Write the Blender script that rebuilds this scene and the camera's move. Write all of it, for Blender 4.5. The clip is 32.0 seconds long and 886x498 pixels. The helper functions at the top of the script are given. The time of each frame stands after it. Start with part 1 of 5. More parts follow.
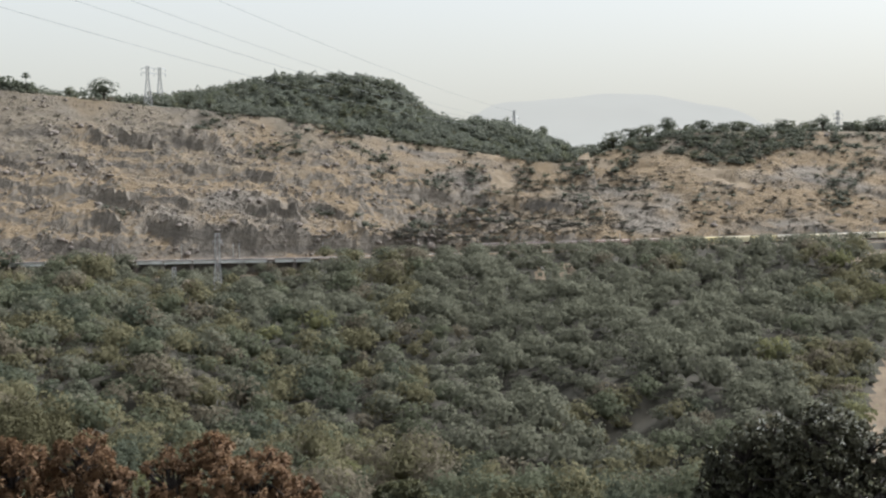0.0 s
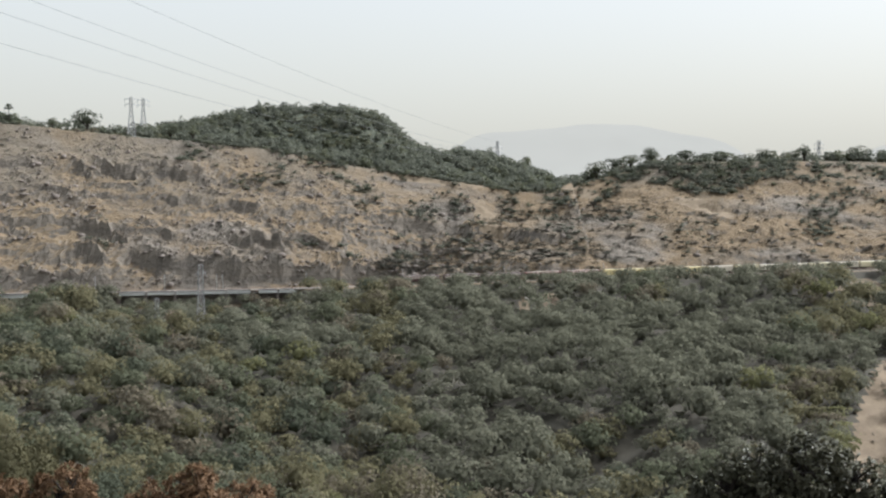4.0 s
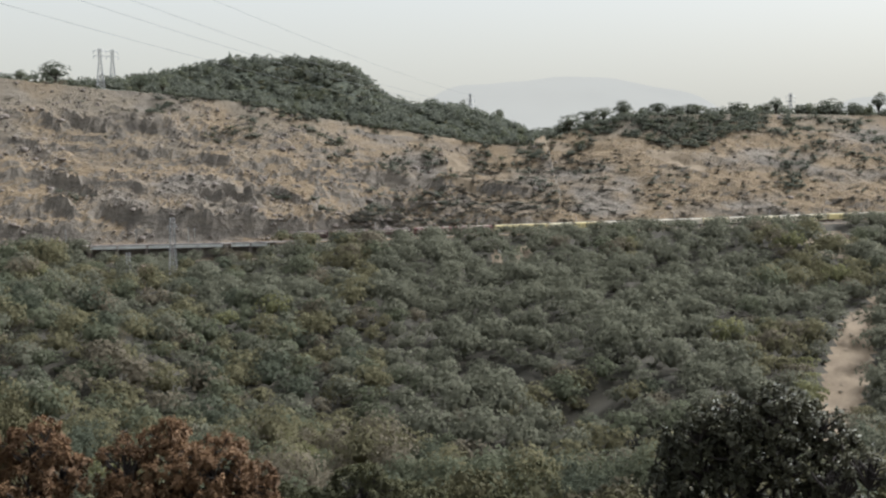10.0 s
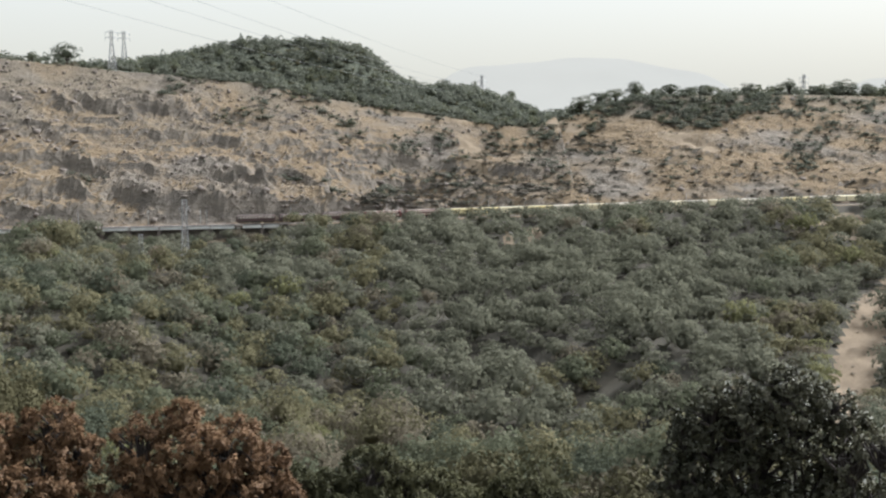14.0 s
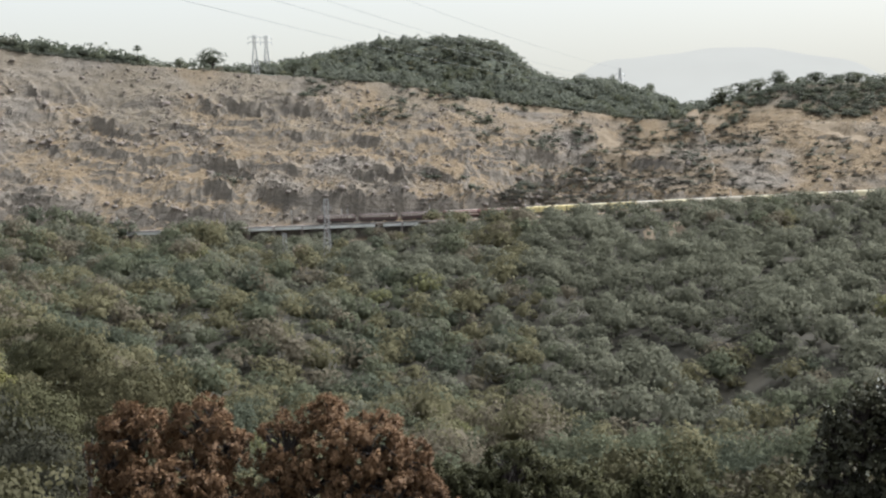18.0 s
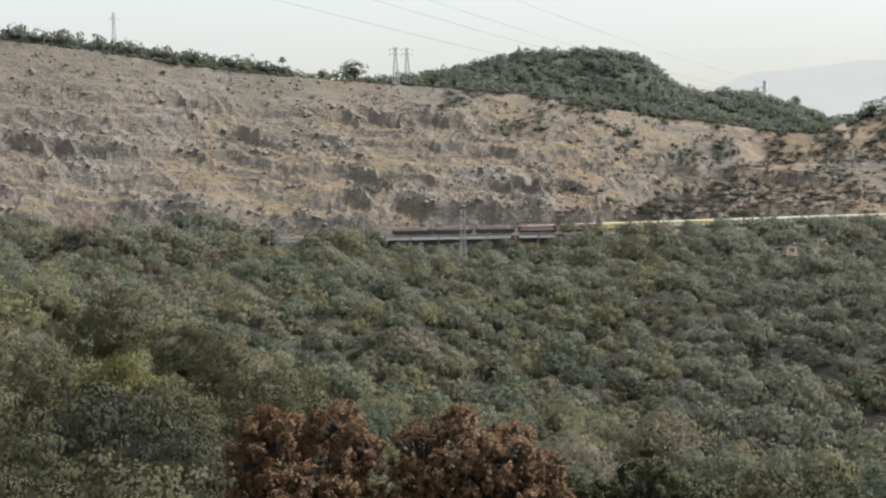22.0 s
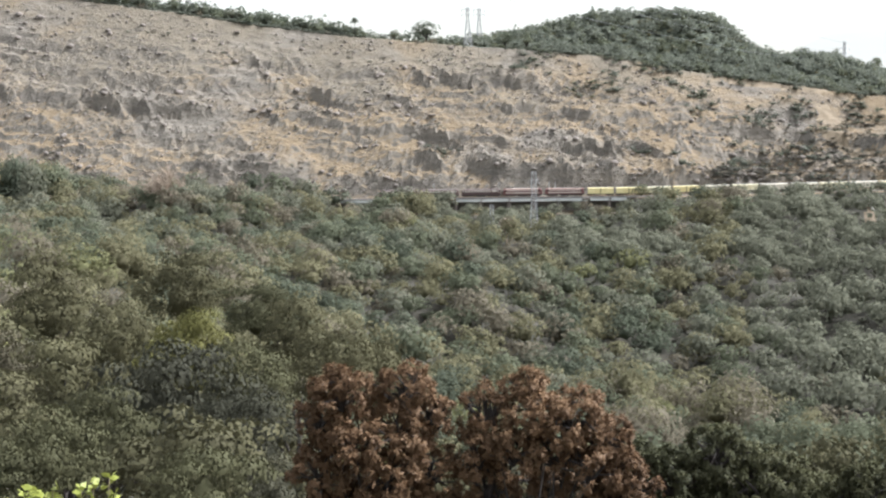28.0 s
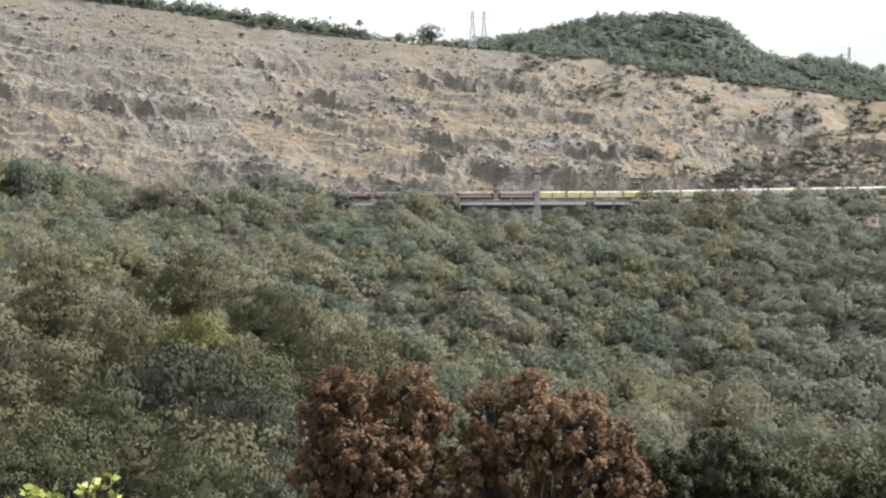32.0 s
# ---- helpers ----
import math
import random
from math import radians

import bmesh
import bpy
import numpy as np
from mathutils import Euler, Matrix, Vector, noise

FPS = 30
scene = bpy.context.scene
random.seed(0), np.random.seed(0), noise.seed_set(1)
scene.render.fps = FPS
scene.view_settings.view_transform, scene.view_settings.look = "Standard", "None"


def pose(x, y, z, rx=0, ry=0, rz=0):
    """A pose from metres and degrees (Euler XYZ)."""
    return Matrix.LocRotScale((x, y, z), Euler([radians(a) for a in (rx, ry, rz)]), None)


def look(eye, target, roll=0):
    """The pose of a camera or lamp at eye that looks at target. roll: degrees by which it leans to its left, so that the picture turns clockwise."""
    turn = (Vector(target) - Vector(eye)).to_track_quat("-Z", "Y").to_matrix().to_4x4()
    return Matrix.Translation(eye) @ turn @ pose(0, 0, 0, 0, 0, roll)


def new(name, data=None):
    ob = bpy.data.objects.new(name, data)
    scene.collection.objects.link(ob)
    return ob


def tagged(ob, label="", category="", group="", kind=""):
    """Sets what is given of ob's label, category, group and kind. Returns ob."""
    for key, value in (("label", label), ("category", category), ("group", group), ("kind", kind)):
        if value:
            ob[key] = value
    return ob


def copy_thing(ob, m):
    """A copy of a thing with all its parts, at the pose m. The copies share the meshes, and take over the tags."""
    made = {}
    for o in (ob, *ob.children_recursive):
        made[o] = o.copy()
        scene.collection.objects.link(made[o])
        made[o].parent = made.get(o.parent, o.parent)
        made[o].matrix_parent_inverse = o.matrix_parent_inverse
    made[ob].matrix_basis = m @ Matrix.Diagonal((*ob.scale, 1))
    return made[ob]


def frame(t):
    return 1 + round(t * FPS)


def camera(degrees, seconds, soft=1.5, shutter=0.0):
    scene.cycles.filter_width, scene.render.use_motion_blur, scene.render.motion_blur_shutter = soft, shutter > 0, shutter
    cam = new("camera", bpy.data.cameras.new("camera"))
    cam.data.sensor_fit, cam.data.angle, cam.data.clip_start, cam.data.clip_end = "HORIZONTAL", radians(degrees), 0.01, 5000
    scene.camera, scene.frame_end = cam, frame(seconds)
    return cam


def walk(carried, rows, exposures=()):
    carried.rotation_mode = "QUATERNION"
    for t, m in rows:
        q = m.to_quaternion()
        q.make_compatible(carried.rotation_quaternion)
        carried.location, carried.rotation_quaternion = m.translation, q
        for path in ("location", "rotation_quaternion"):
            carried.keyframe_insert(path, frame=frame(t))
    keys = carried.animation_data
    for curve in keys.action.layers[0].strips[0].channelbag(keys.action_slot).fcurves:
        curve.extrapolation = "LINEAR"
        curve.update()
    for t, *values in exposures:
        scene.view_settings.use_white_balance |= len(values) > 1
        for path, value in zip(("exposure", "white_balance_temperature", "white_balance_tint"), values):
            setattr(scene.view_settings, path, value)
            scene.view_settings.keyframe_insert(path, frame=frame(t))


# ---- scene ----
EYE = 1.6
cam = camera(40.3, 32.0, soft=2.3)
# seconds, yaw, pitch and lean in degrees: a phone held by hand that pans over the valley
TURNS = [
    (0.0, -0.00, -3.50, -0.00), (0.5, 0.51, -3.52, 0.24), (1.0, 0.43, -3.23, 0.20), (1.5, -0.22, -3.20, 0.08),
    (2.0, -0.56, -2.96, -0.03), (2.5, -0.27, -2.69, 0.25), (3.0, -0.70, -2.28, 0.17), (3.5, -0.79, -1.94, 0.09),
    (5.5, -0.25, -3.27, 0.51), (6.0, 0.08, -3.76, 0.58), (6.5, -0.35, -4.24, 0.47), (7.0, -0.52, -4.16, 0.47),
    (7.5, -0.68, -4.19, 0.54), (8.0, -1.65, -4.18, 0.44), (8.5, -2.34, -4.12, 0.34), (9.0, -2.31, -4.32, 0.22),
    (9.5, -2.11, -4.06, 0.26), (10.0, -2.05, -4.29, 0.14), (10.5, -2.11, -4.23, 0.15), (11.0, -1.85, -4.21, 0.17),
    (11.5, -1.77, -4.40, 0.10), (12.0, -1.71, -4.45, 0.05), (12.5, -1.90, -4.89, -0.13), (13.0, -1.84, -4.90, 0.06),
    (13.5, -1.64, -4.83, 0.17), (14.0, -1.50, -5.16, 0.17), (14.5, -1.20, -5.59, 0.21), (16.5, 0.52, -4.89, 0.56),
    (17.0, 2.01, -4.97, 0.72), (17.5, 3.69, -5.13, 1.10), (18.0, 5.12, -5.24, 1.46), (18.5, 5.99, -5.09, 1.51),
    (19.0, 7.08, -4.90, 1.61), (19.5, 8.14, -4.71, 1.51), (20.0, 8.94, -4.39, 1.61), (20.5, 10.04, -4.27, 1.86),
    (21.0, 10.50, -3.58, 1.94), (21.5, 10.89, -3.71, 1.75), (22.0, 11.57, -4.56, 0.92), (22.5, 11.89, -6.03, 2.25),
    (23.0, 13.27, -6.35, 1.52), (23.5, 14.31, -7.01, 1.98), (24.0, 14.79, -7.28, 2.49), (24.5, 14.54, -7.02, 1.55),
    (25.0, 15.37, -6.88, 0.99), (25.5, 15.26, -7.08, 0.80), (27.5, 15.05, -6.68, 0.90), (28.0, 14.94, -6.33, 0.69),
    (28.5, 14.79, -6.05, 0.50), (29.0, 15.11, -6.31, 0.63), (29.5, 15.32, -6.52, 0.72), (30.0, 15.36, -6.26, 0.58),
    (30.5, 15.41, -5.97, 0.68), (31.0, 14.78, -6.40, 0.60), (31.5, 15.34, -6.04, 0.31), (32.0, 15.09, -6.20, 0.27),
]
walk(cam, [(t, pose(0, 0, EYE, 0, 0, yaw) @ pose(0, 0, 0, 90 + pitch) @ pose(0, 0, 0, 0, 0, -lean)) for t, yaw, pitch, lean in TURNS],
     exposures=[(t, stops, 5640 if t < 22.5 else 5540, 10) for t, stops in ((0, 0.24), (6, 0.21), (9, 0.31), (10, 0.16), (11, 0.07), (12, 0.12), (13, 0.36), (17, 0.41), (20, 0.36), (21, 0.34), (22, 0.38), (23, 0.80), (24, 0.92), (32, 0.88))])

# ---- light: a white hazy winter sky and a veiled sun ahead to the right ----
SUN_AZIMUTH, SUN_HEIGHT = 72.0, 50.0
world = bpy.data.worlds.new("hazy_sky")
scene.world = world
world.use_nodes = True
wn, wl = world.node_tree.nodes, world.node_tree.links
wn.clear()
sky = wn.new("ShaderNodeTexSky")
sky.sky_type, sky.sun_disc = "NISHITA", False
sky.sun_elevation, sky.sun_rotation = radians(SUN_HEIGHT), radians(SUN_AZIMUTH)
sky.dust_density, sky.air_density, sky.ozone_density = 8.0, 1.0, 1.0
sky_back = wn.new("ShaderNodeBackground")
sky_back.inputs["Strength"].default_value = 0.09
haze_back = wn.new("ShaderNodeBackground")
haze_back.inputs["Color"].default_value = (0.890, 0.824, 0.662, 1)
haze_back.inputs["Strength"].default_value = 0.63
both = wn.new("ShaderNodeAddShader")
wout = wn.new("ShaderNodeOutputWorld")
wl.new(sky.outputs[0], sky_back.inputs["Color"])
wl.new(sky_back.outputs[0], both.inputs[0])
wl.new(haze_back.outputs[0], both.inputs[1])
wl.new(both.outputs[0], wout.inputs["Surface"])

sun = new("sun", bpy.data.lights.new("sun", "SUN"))
sun.data.energy, sun.data.angle, sun.data.color = 4.8, radians(6.0), (1.0, 0.96, 0.88)
sa, sh = radians(SUN_AZIMUTH), radians(SUN_HEIGHT)
sun.matrix_world = look((math.sin(sa) * math.cos(sh) * 300, math.cos(sa) * math.cos(sh) * 300, math.sin(sh) * 300), (0, 0, 0))


# ---- materials ----
def shader(name):
    m = bpy.data.materials.new(name)
    m.use_nodes = True
    nt = m.node_tree
    return m, nt.nodes, nt.links, nt.nodes["Principled BSDF"], nt.nodes["Material Output"]


def ramp(nodes, stops):
    r = nodes.new("ShaderNodeValToRGB")
    el = r.color_ramp.elements
    while len(el) < len(stops):
        el.new(0.5)
    for e, (p, c) in zip(el, stops):
        e.position, e.color = p, (*c, 1)
    return r


def leaves(name, dark, mid, light, rough=0.6, gloss=0.25, through_light=0.22):
    """Foliage: colour differs from leaf to leaf, from tree to tree and in large drifts."""
    m, n, l, b, out = shader(name)
    geo, info, drift, add = (n.new(k) for k in ("ShaderNodeNewGeometry", "ShaderNodeObjectInfo", "ShaderNodeTexNoise", "ShaderNodeMath"))
    drift.inputs["Scale"].default_value, drift.inputs["Detail"].default_value = 0.11, 3
    l.new(geo.outputs["Position"], drift.inputs["Vector"])
    a1 = n.new("ShaderNodeMath")
    a1.operation = "MULTIPLY_ADD"
    a1.inputs[1].default_value = 0.14
    l.new(geo.outputs["Random Per Island"], a1.inputs[0])
    l.new(drift.outputs["Fac"], a1.inputs[2])
    add.operation = "MULTIPLY_ADD"
    add.inputs[1].default_value = 0.20
    l.new(info.outputs["Random"], add.inputs[0])
    l.new(a1.outputs[0], add.inputs[2])
    shift = n.new("ShaderNodeMath")
    shift.operation = "SUBTRACT"
    shift.inputs[1].default_value = 0.17
    l.new(add.outputs[0], shift.inputs[0])
    r = ramp(n, [(0.05, dark), (0.5, mid), (0.95, light)])
    l.new(shift.outputs[0], r.inputs["Fac"])
    l.new(r.outputs["Color"], b.inputs["Base Color"])
    b.inputs["Roughness"].default_value = rough
    b.inputs["Specular IOR Level"].default_value = gloss
    tr, mix = n.new("ShaderNodeBsdfTranslucent"), n.new("ShaderNodeMixShader")
    l.new(r.outputs["Color"], tr.inputs["Color"])
    mix.inputs[0].default_value = through_light
    l.new(b.outputs[0], mix.inputs[1])
    l.new(tr.outputs[0], mix.inputs[2])
    l.new(mix.outputs[0], out.inputs["Surface"])
    return m


def surface(name, c1, c2, scale=1.0, rough=0.7, metal=0.0, bump=0.15, c3=None, spread=(0.35, 0.65)):
    """Paint, metal, stone: two tones in patches, a fine grain, a little relief."""
    m, n, l, b, out = shader(name)
    tc, big, fine, mix = (n.new(k) for k in ("ShaderNodeTexCoord", "ShaderNodeTexNoise", "ShaderNodeTexNoise", "ShaderNodeMath"))
    big.inputs["Scale"].default_value, big.inputs["Detail"].default_value = scale, 6
    fine.inputs["Scale"].default_value, fine.inputs["Detail"].default_value = scale * 9, 4
    l.new(tc.outputs["Object"], big.inputs["Vector"])
    l.new(tc.outputs["Object"], fine.inputs["Vector"])
    mix.operation = "MULTIPLY_ADD"
    mix.inputs[1].default_value = 0.35
    l.new(fine.outputs["Fac"], mix.inputs[0])
    half = n.new("ShaderNodeMath")
    half.operation = "MULTIPLY"
    half.inputs[1].default_value = 0.65
    l.new(big.outputs["Fac"], half.inputs[0])
    l.new(half.outputs[0], mix.inputs[2])
    r = ramp(n, [(spread[0], c1), (spread[1], c2)] if c3 is None else [(spread[0], c1), (0.5, c3), (spread[1], c2)])
    l.new(mix.outputs[0], r.inputs["Fac"])
    l.new(r.outputs["Color"], b.inputs["Base Color"])
    b.inputs["Roughness"].default_value, b.inputs["Metallic"].default_value = rough, metal
    if bump:
        bp = n.new("ShaderNodeBump")
        bp.inputs["Strength"].default_value = bump
        l.new(fine.outputs["Fac"], bp.inputs["Height"])
        l.new(bp.outputs[0], b.inputs["Normal"])
    return m


def hillside(name):
    """Dry grass and dust on the flatter ground, weathered brown rock where it is steep."""
    m, n, l, b, out = shader(name)
    geo = n.new("ShaderNodeNewGeometry")

    def noise_at(scale, detail=6, stretch=None, rough=0.55):
        t = n.new("ShaderNodeTexNoise")
        t.inputs["Scale"].default_value, t.inputs["Detail"].default_value, t.inputs["Roughness"].default_value = scale, detail, rough
        if stretch:
            mp = n.new("ShaderNodeMapping")
            mp.inputs["Scale"].default_value = stretch
            l.new(geo.outputs["Position"], mp.inputs["Vector"])
            l.new(mp.outputs[0], t.inputs["Vector"])
        else:
            l.new(geo.outputs["Position"], t.inputs["Vector"])
        return t

    def mixed(fac, a, c):
        x = n.new("ShaderNodeMix")
        x.data_type = "RGBA"
        l.new(fac, x.inputs["Factor"])
        l.new(a, x.inputs["A"])
        l.new(c, x.inputs["B"])
        return x.outputs["Result"]

    def span(src, lo, hi):
        x = n.new("ShaderNodeMapRange")
        x.inputs["From Min"].default_value, x.inputs["From Max"].default_value = lo, hi
        l.new(src, x.inputs["Value"])
        return x.outputs[0]

    wide, mid, fine, strata = noise_at(0.022, 6), noise_at(0.10, 8, None, 0.58), noise_at(0.5, 8, None, 0.66), noise_at(0.09, 8, (0.5, 0.5, 1.8), 0.62)
    grass = ramp(n, [(0.32, (0.147, 0.113, 0.073)), (0.5, (0.181, 0.139, 0.090)), (0.68, (0.215, 0.165, 0.107))])
    l.new(mid.outputs["Fac"], grass.inputs["Fac"])
    dust = ramp(n, [(0.32, (0.131, 0.112, 0.086)), (0.5, (0.153, 0.131, 0.099)), (0.68, (0.177, 0.150, 0.114))])
    l.new(mid.outputs["Fac"], dust.inputs["Fac"])
    rock = ramp(n, [(0.34, (0.128, 0.114, 0.098)), (0.5, (0.162, 0.144, 0.120)), (0.66, (0.199, 0.174, 0.143))])
    l.new(strata.outputs["Fac"], rock.inputs["Fac"])
    place = n.new("ShaderNodeSeparateXYZ")
    l.new(geo.outputs["Position"], place.inputs[0])
    lower = n.new("ShaderNodeMapRange")
    for key, value in (("From Min", 34.0), ("From Max", 4.0), ("To Min", -0.10), ("To Max", 0.16)):
        lower.inputs[key].default_value = value
    l.new(place.outputs["Z"], lower.inputs["Value"])
    grassy = n.new("ShaderNodeMath")
    l.new(wide.outputs["Fac"], grassy.inputs[0])
    l.new(lower.outputs[0], grassy.inputs[1])
    ground_mix = mixed(span(grassy.outputs[0], 0.42, 0.60), dust.outputs["Color"], grass.outputs["Color"])
    sep = n.new("ShaderNodeSeparateXYZ")
    l.new(geo.outputs["Normal"], sep.inputs[0])
    jag = n.new("ShaderNodeMath")
    jag.operation = "MULTIPLY_ADD"
    jag.inputs[1].default_value = 0.5
    l.new(mid.outputs["Fac"], jag.inputs[0])
    l.new(sep.outputs["Z"], jag.inputs[2])
    patch = noise_at(0.019, 8, (0.7, 0.7, 1.6), 0.60)
    outcrop = n.new("ShaderNodeMath")
    outcrop.operation = "MAXIMUM"
    l.new(span(jag.outputs[0], 0.94, 0.72), outcrop.inputs[0])
    l.new(span(patch.outputs["Fac"], 0.50, 0.60), outcrop.inputs[1])
    stones = noise_at(0.30, 6, (0.8, 0.8, 1.5), 0.6)  # small dark rocks in the grass
    speckle = n.new("ShaderNodeMath")
    speckle.operation = "MAXIMUM"
    l.new(outcrop.outputs[0], speckle.inputs[0])
    l.new(span(stones.outputs["Fac"], 0.60, 0.72), speckle.inputs[1])
    col = mixed(speckle.outputs[0], ground_mix, rock.outputs["Color"])
    l.new(col, b.inputs["Base Color"])
    b.inputs["Roughness"].default_value = 0.95
    b.inputs["Specular IOR Level"].default_value = 0.1
    bp = n.new("ShaderNodeBump")
    bp.inputs["Strength"].default_value, bp.inputs["Distance"].default_value = 0.9, 1.5
    layers = noise_at(0.16, 6, (0.35, 0.35, 2.4), 0.6)
    relief = n.new("ShaderNodeMath")
    relief.operation = "MULTIPLY_ADD"
    relief.inputs[1].default_value = 0.35
    l.new(layers.outputs["Fac"], relief.inputs[0])
    l.new(fine.outputs["Fac"], relief.inputs[2])
    l.new(relief.outputs[0], bp.inputs["Height"])
    l.new(bp.outputs[0], b.inputs["Normal"])
    return m


HILL = hillside("dry_hillside")
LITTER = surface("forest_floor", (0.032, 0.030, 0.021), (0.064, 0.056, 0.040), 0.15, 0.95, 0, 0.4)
STRAW = surface("straw_grass", (0.151, 0.118, 0.077), (0.222, 0.174, 0.117), 0.18, 0.95, 0, 0.5)
UNDERGROWTH = surface("hilltop_undergrowth", (0.048, 0.056, 0.038), (0.075, 0.083, 0.056), 0.2, 0.95, 0, 0.5)
SOIL = surface("bare_orange_soil", (0.128, 0.097, 0.063), (0.215, 0.166, 0.110), 0.12, 0.95, 0, 0.6)
# far foliage: the near tones paler and flatter, haze put into the colour
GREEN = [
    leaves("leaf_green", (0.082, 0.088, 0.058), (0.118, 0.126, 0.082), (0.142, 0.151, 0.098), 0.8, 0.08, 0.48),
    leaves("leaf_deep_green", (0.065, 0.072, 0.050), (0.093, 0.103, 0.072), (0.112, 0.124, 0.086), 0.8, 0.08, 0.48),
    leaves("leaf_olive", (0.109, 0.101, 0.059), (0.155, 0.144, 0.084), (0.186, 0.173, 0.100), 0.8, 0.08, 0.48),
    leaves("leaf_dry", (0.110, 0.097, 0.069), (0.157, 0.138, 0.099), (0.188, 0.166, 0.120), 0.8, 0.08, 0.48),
    # greyed and lightened leaf: haze put into the colour
    leaves("leaf_hazed", (0.104, 0.105, 0.076), (0.149, 0.150, 0.109), (0.178, 0.180, 0.130), 0.85, 0.05, 0.50),
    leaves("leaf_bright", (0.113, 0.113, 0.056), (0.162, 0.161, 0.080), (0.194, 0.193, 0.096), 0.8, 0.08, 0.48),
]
# hill scrub lightened: distance haze put into the leaf colour
HAZED_SCRUB = leaves("hilltop_scrub_hazed", (0.118, 0.126, 0.098), (0.154, 0.163, 0.128), (0.190, 0.198, 0.158), 0.85, 0.05, 0.50)
# the same leaf kinds close by, without that haze
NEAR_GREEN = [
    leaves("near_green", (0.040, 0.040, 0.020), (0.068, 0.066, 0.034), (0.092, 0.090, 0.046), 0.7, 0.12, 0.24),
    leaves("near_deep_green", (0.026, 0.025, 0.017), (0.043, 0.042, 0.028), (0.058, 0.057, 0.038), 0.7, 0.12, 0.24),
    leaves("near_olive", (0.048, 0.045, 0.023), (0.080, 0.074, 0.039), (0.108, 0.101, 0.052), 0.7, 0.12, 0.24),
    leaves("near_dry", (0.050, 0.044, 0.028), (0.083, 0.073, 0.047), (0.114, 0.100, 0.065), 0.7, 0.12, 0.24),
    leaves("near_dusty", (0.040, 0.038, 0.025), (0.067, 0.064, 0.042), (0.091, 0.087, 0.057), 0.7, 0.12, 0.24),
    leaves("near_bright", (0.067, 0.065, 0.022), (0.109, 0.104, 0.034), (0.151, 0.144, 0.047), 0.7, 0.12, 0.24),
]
THICKET = leaves("thicket_brown", (0.100, 0.092, 0.076), (0.132, 0.121, 0.100), (0.162, 0.148, 0.122), 0.9, 0.05, 0.25)
SCRUB = leaves("scrub_twigs", (0.15, 0.135, 0.112), (0.20, 0.18, 0.15), (0.27, 0.24, 0.195), 0.9, 0.05, 0.05)
COPPER = leaves("leaf_copper", (0.040, 0.022, 0.012), (0.112, 0.066, 0.034), (0.267, 0.167, 0.090), 0.55, 0.15, 0.2)
GLOSSY = leaves("leaf_dark_glossy", (0.018, 0.019, 0.011), (0.054, 0.054, 0.031), (0.165, 0.150, 0.092), 0.5, 0.3, 0.15)
MANGO = leaves("leaf_mango_green", (0.024, 0.025, 0.012), (0.056, 0.056, 0.027), (0.125, 0.118, 0.056), 0.6, 0.15, 0.2)
LIME = leaves("leaf_lime", (0.16, 0.18, 0.033), (0.27, 0.29, 0.060), (0.38, 0.38, 0.12), 0.45, 0.4, 0.3)
BARK = surface("bark", (0.018, 0.014, 0.012), (0.045, 0.036, 0.030), 2.5, 0.95, 0, 0.5)
PALE_BARK = surface("pale_bark", (0.20, 0.155, 0.115), (0.34, 0.27, 0.205), 2.0, 0.95, 0, 0.4)
STONE = surface("boulder_stone", (0.099, 0.086, 0.074), (0.217, 0.183, 0.154), 0.8, 0.95, 0, 0.6, (0.153, 0.131, 0.113))
BALLAST = surface("ballast", (0.16, 0.14, 0.125), (0.30, 0.27, 0.24), 3.0, 0.95, 0, 0.6)
RAIL_STEEL = surface("rail_steel", (0.16, 0.10, 0.07), (0.30, 0.24, 0.20), 1.0, 0.5, 0.7, 0.1)
CONCRETE = surface("pale_concrete", (0.40, 0.38, 0.35), (0.62, 0.60, 0.56), 0.5, 0.85, 0, 0.25)
GIRDER = surface("girder_paint", (0.68, 0.68, 0.65), (0.86, 0.86, 0.83), 0.4, 0.6, 0.1, 0.15)
STEEL = surface("galvanised_steel", (0.24, 0.24, 0.24), (0.36, 0.36, 0.355), 1.0, 0.55, 0.4, 0.1)
WIRE = surface("wire_aluminium", (0.16, 0.165, 0.17), (0.24, 0.245, 0.25), 1.0, 0.5, 0.3, 0)
MAROON = surface("loco_dark_maroon", (0.055, 0.032, 0.030), (0.10, 0.055, 0.05), 0.7, 0.5, 0, 0.1)
RED = surface("loco_red", (0.11, 0.045, 0.042), (0.18, 0.070, 0.060), 0.7, 0.5, 0, 0.1)
CREAM = surface("loco_cream", (0.56, 0.50, 0.42), (0.72, 0.67, 0.58), 0.8, 0.55, 0, 0.1)
ROOF = surface("vehicle_roof", (0.20, 0.18, 0.165), (0.33, 0.30, 0.275), 0.6, 0.7, 0, 0.15)
UNDER = surface("underframe_black", (0.022, 0.020, 0.019), (0.055, 0.050, 0.046), 1.2, 0.8, 0.2, 0.2)
YELLOW = surface("wagon_yellow", (0.64, 0.54, 0.25), (0.80, 0.70, 0.37), 0.5, 0.6, 0, 0.15)
PALE_YELLOW = surface("wagon_pale_yellow", (0.62, 0.56, 0.36), (0.77, 0.71, 0.50), 0.5, 0.65, 0, 0.15)
HAZED_CREAM = surface("wagon_hazed_cream", (0.55, 0.50, 0.40), (0.72, 0.67, 0.55), 0.5, 0.7, 0, 0.15)
GLASS = surface("dark_glass", (0.02, 0.022, 0.025), (0.05, 0.052, 0.055), 2.0, 0.12, 0, 0)


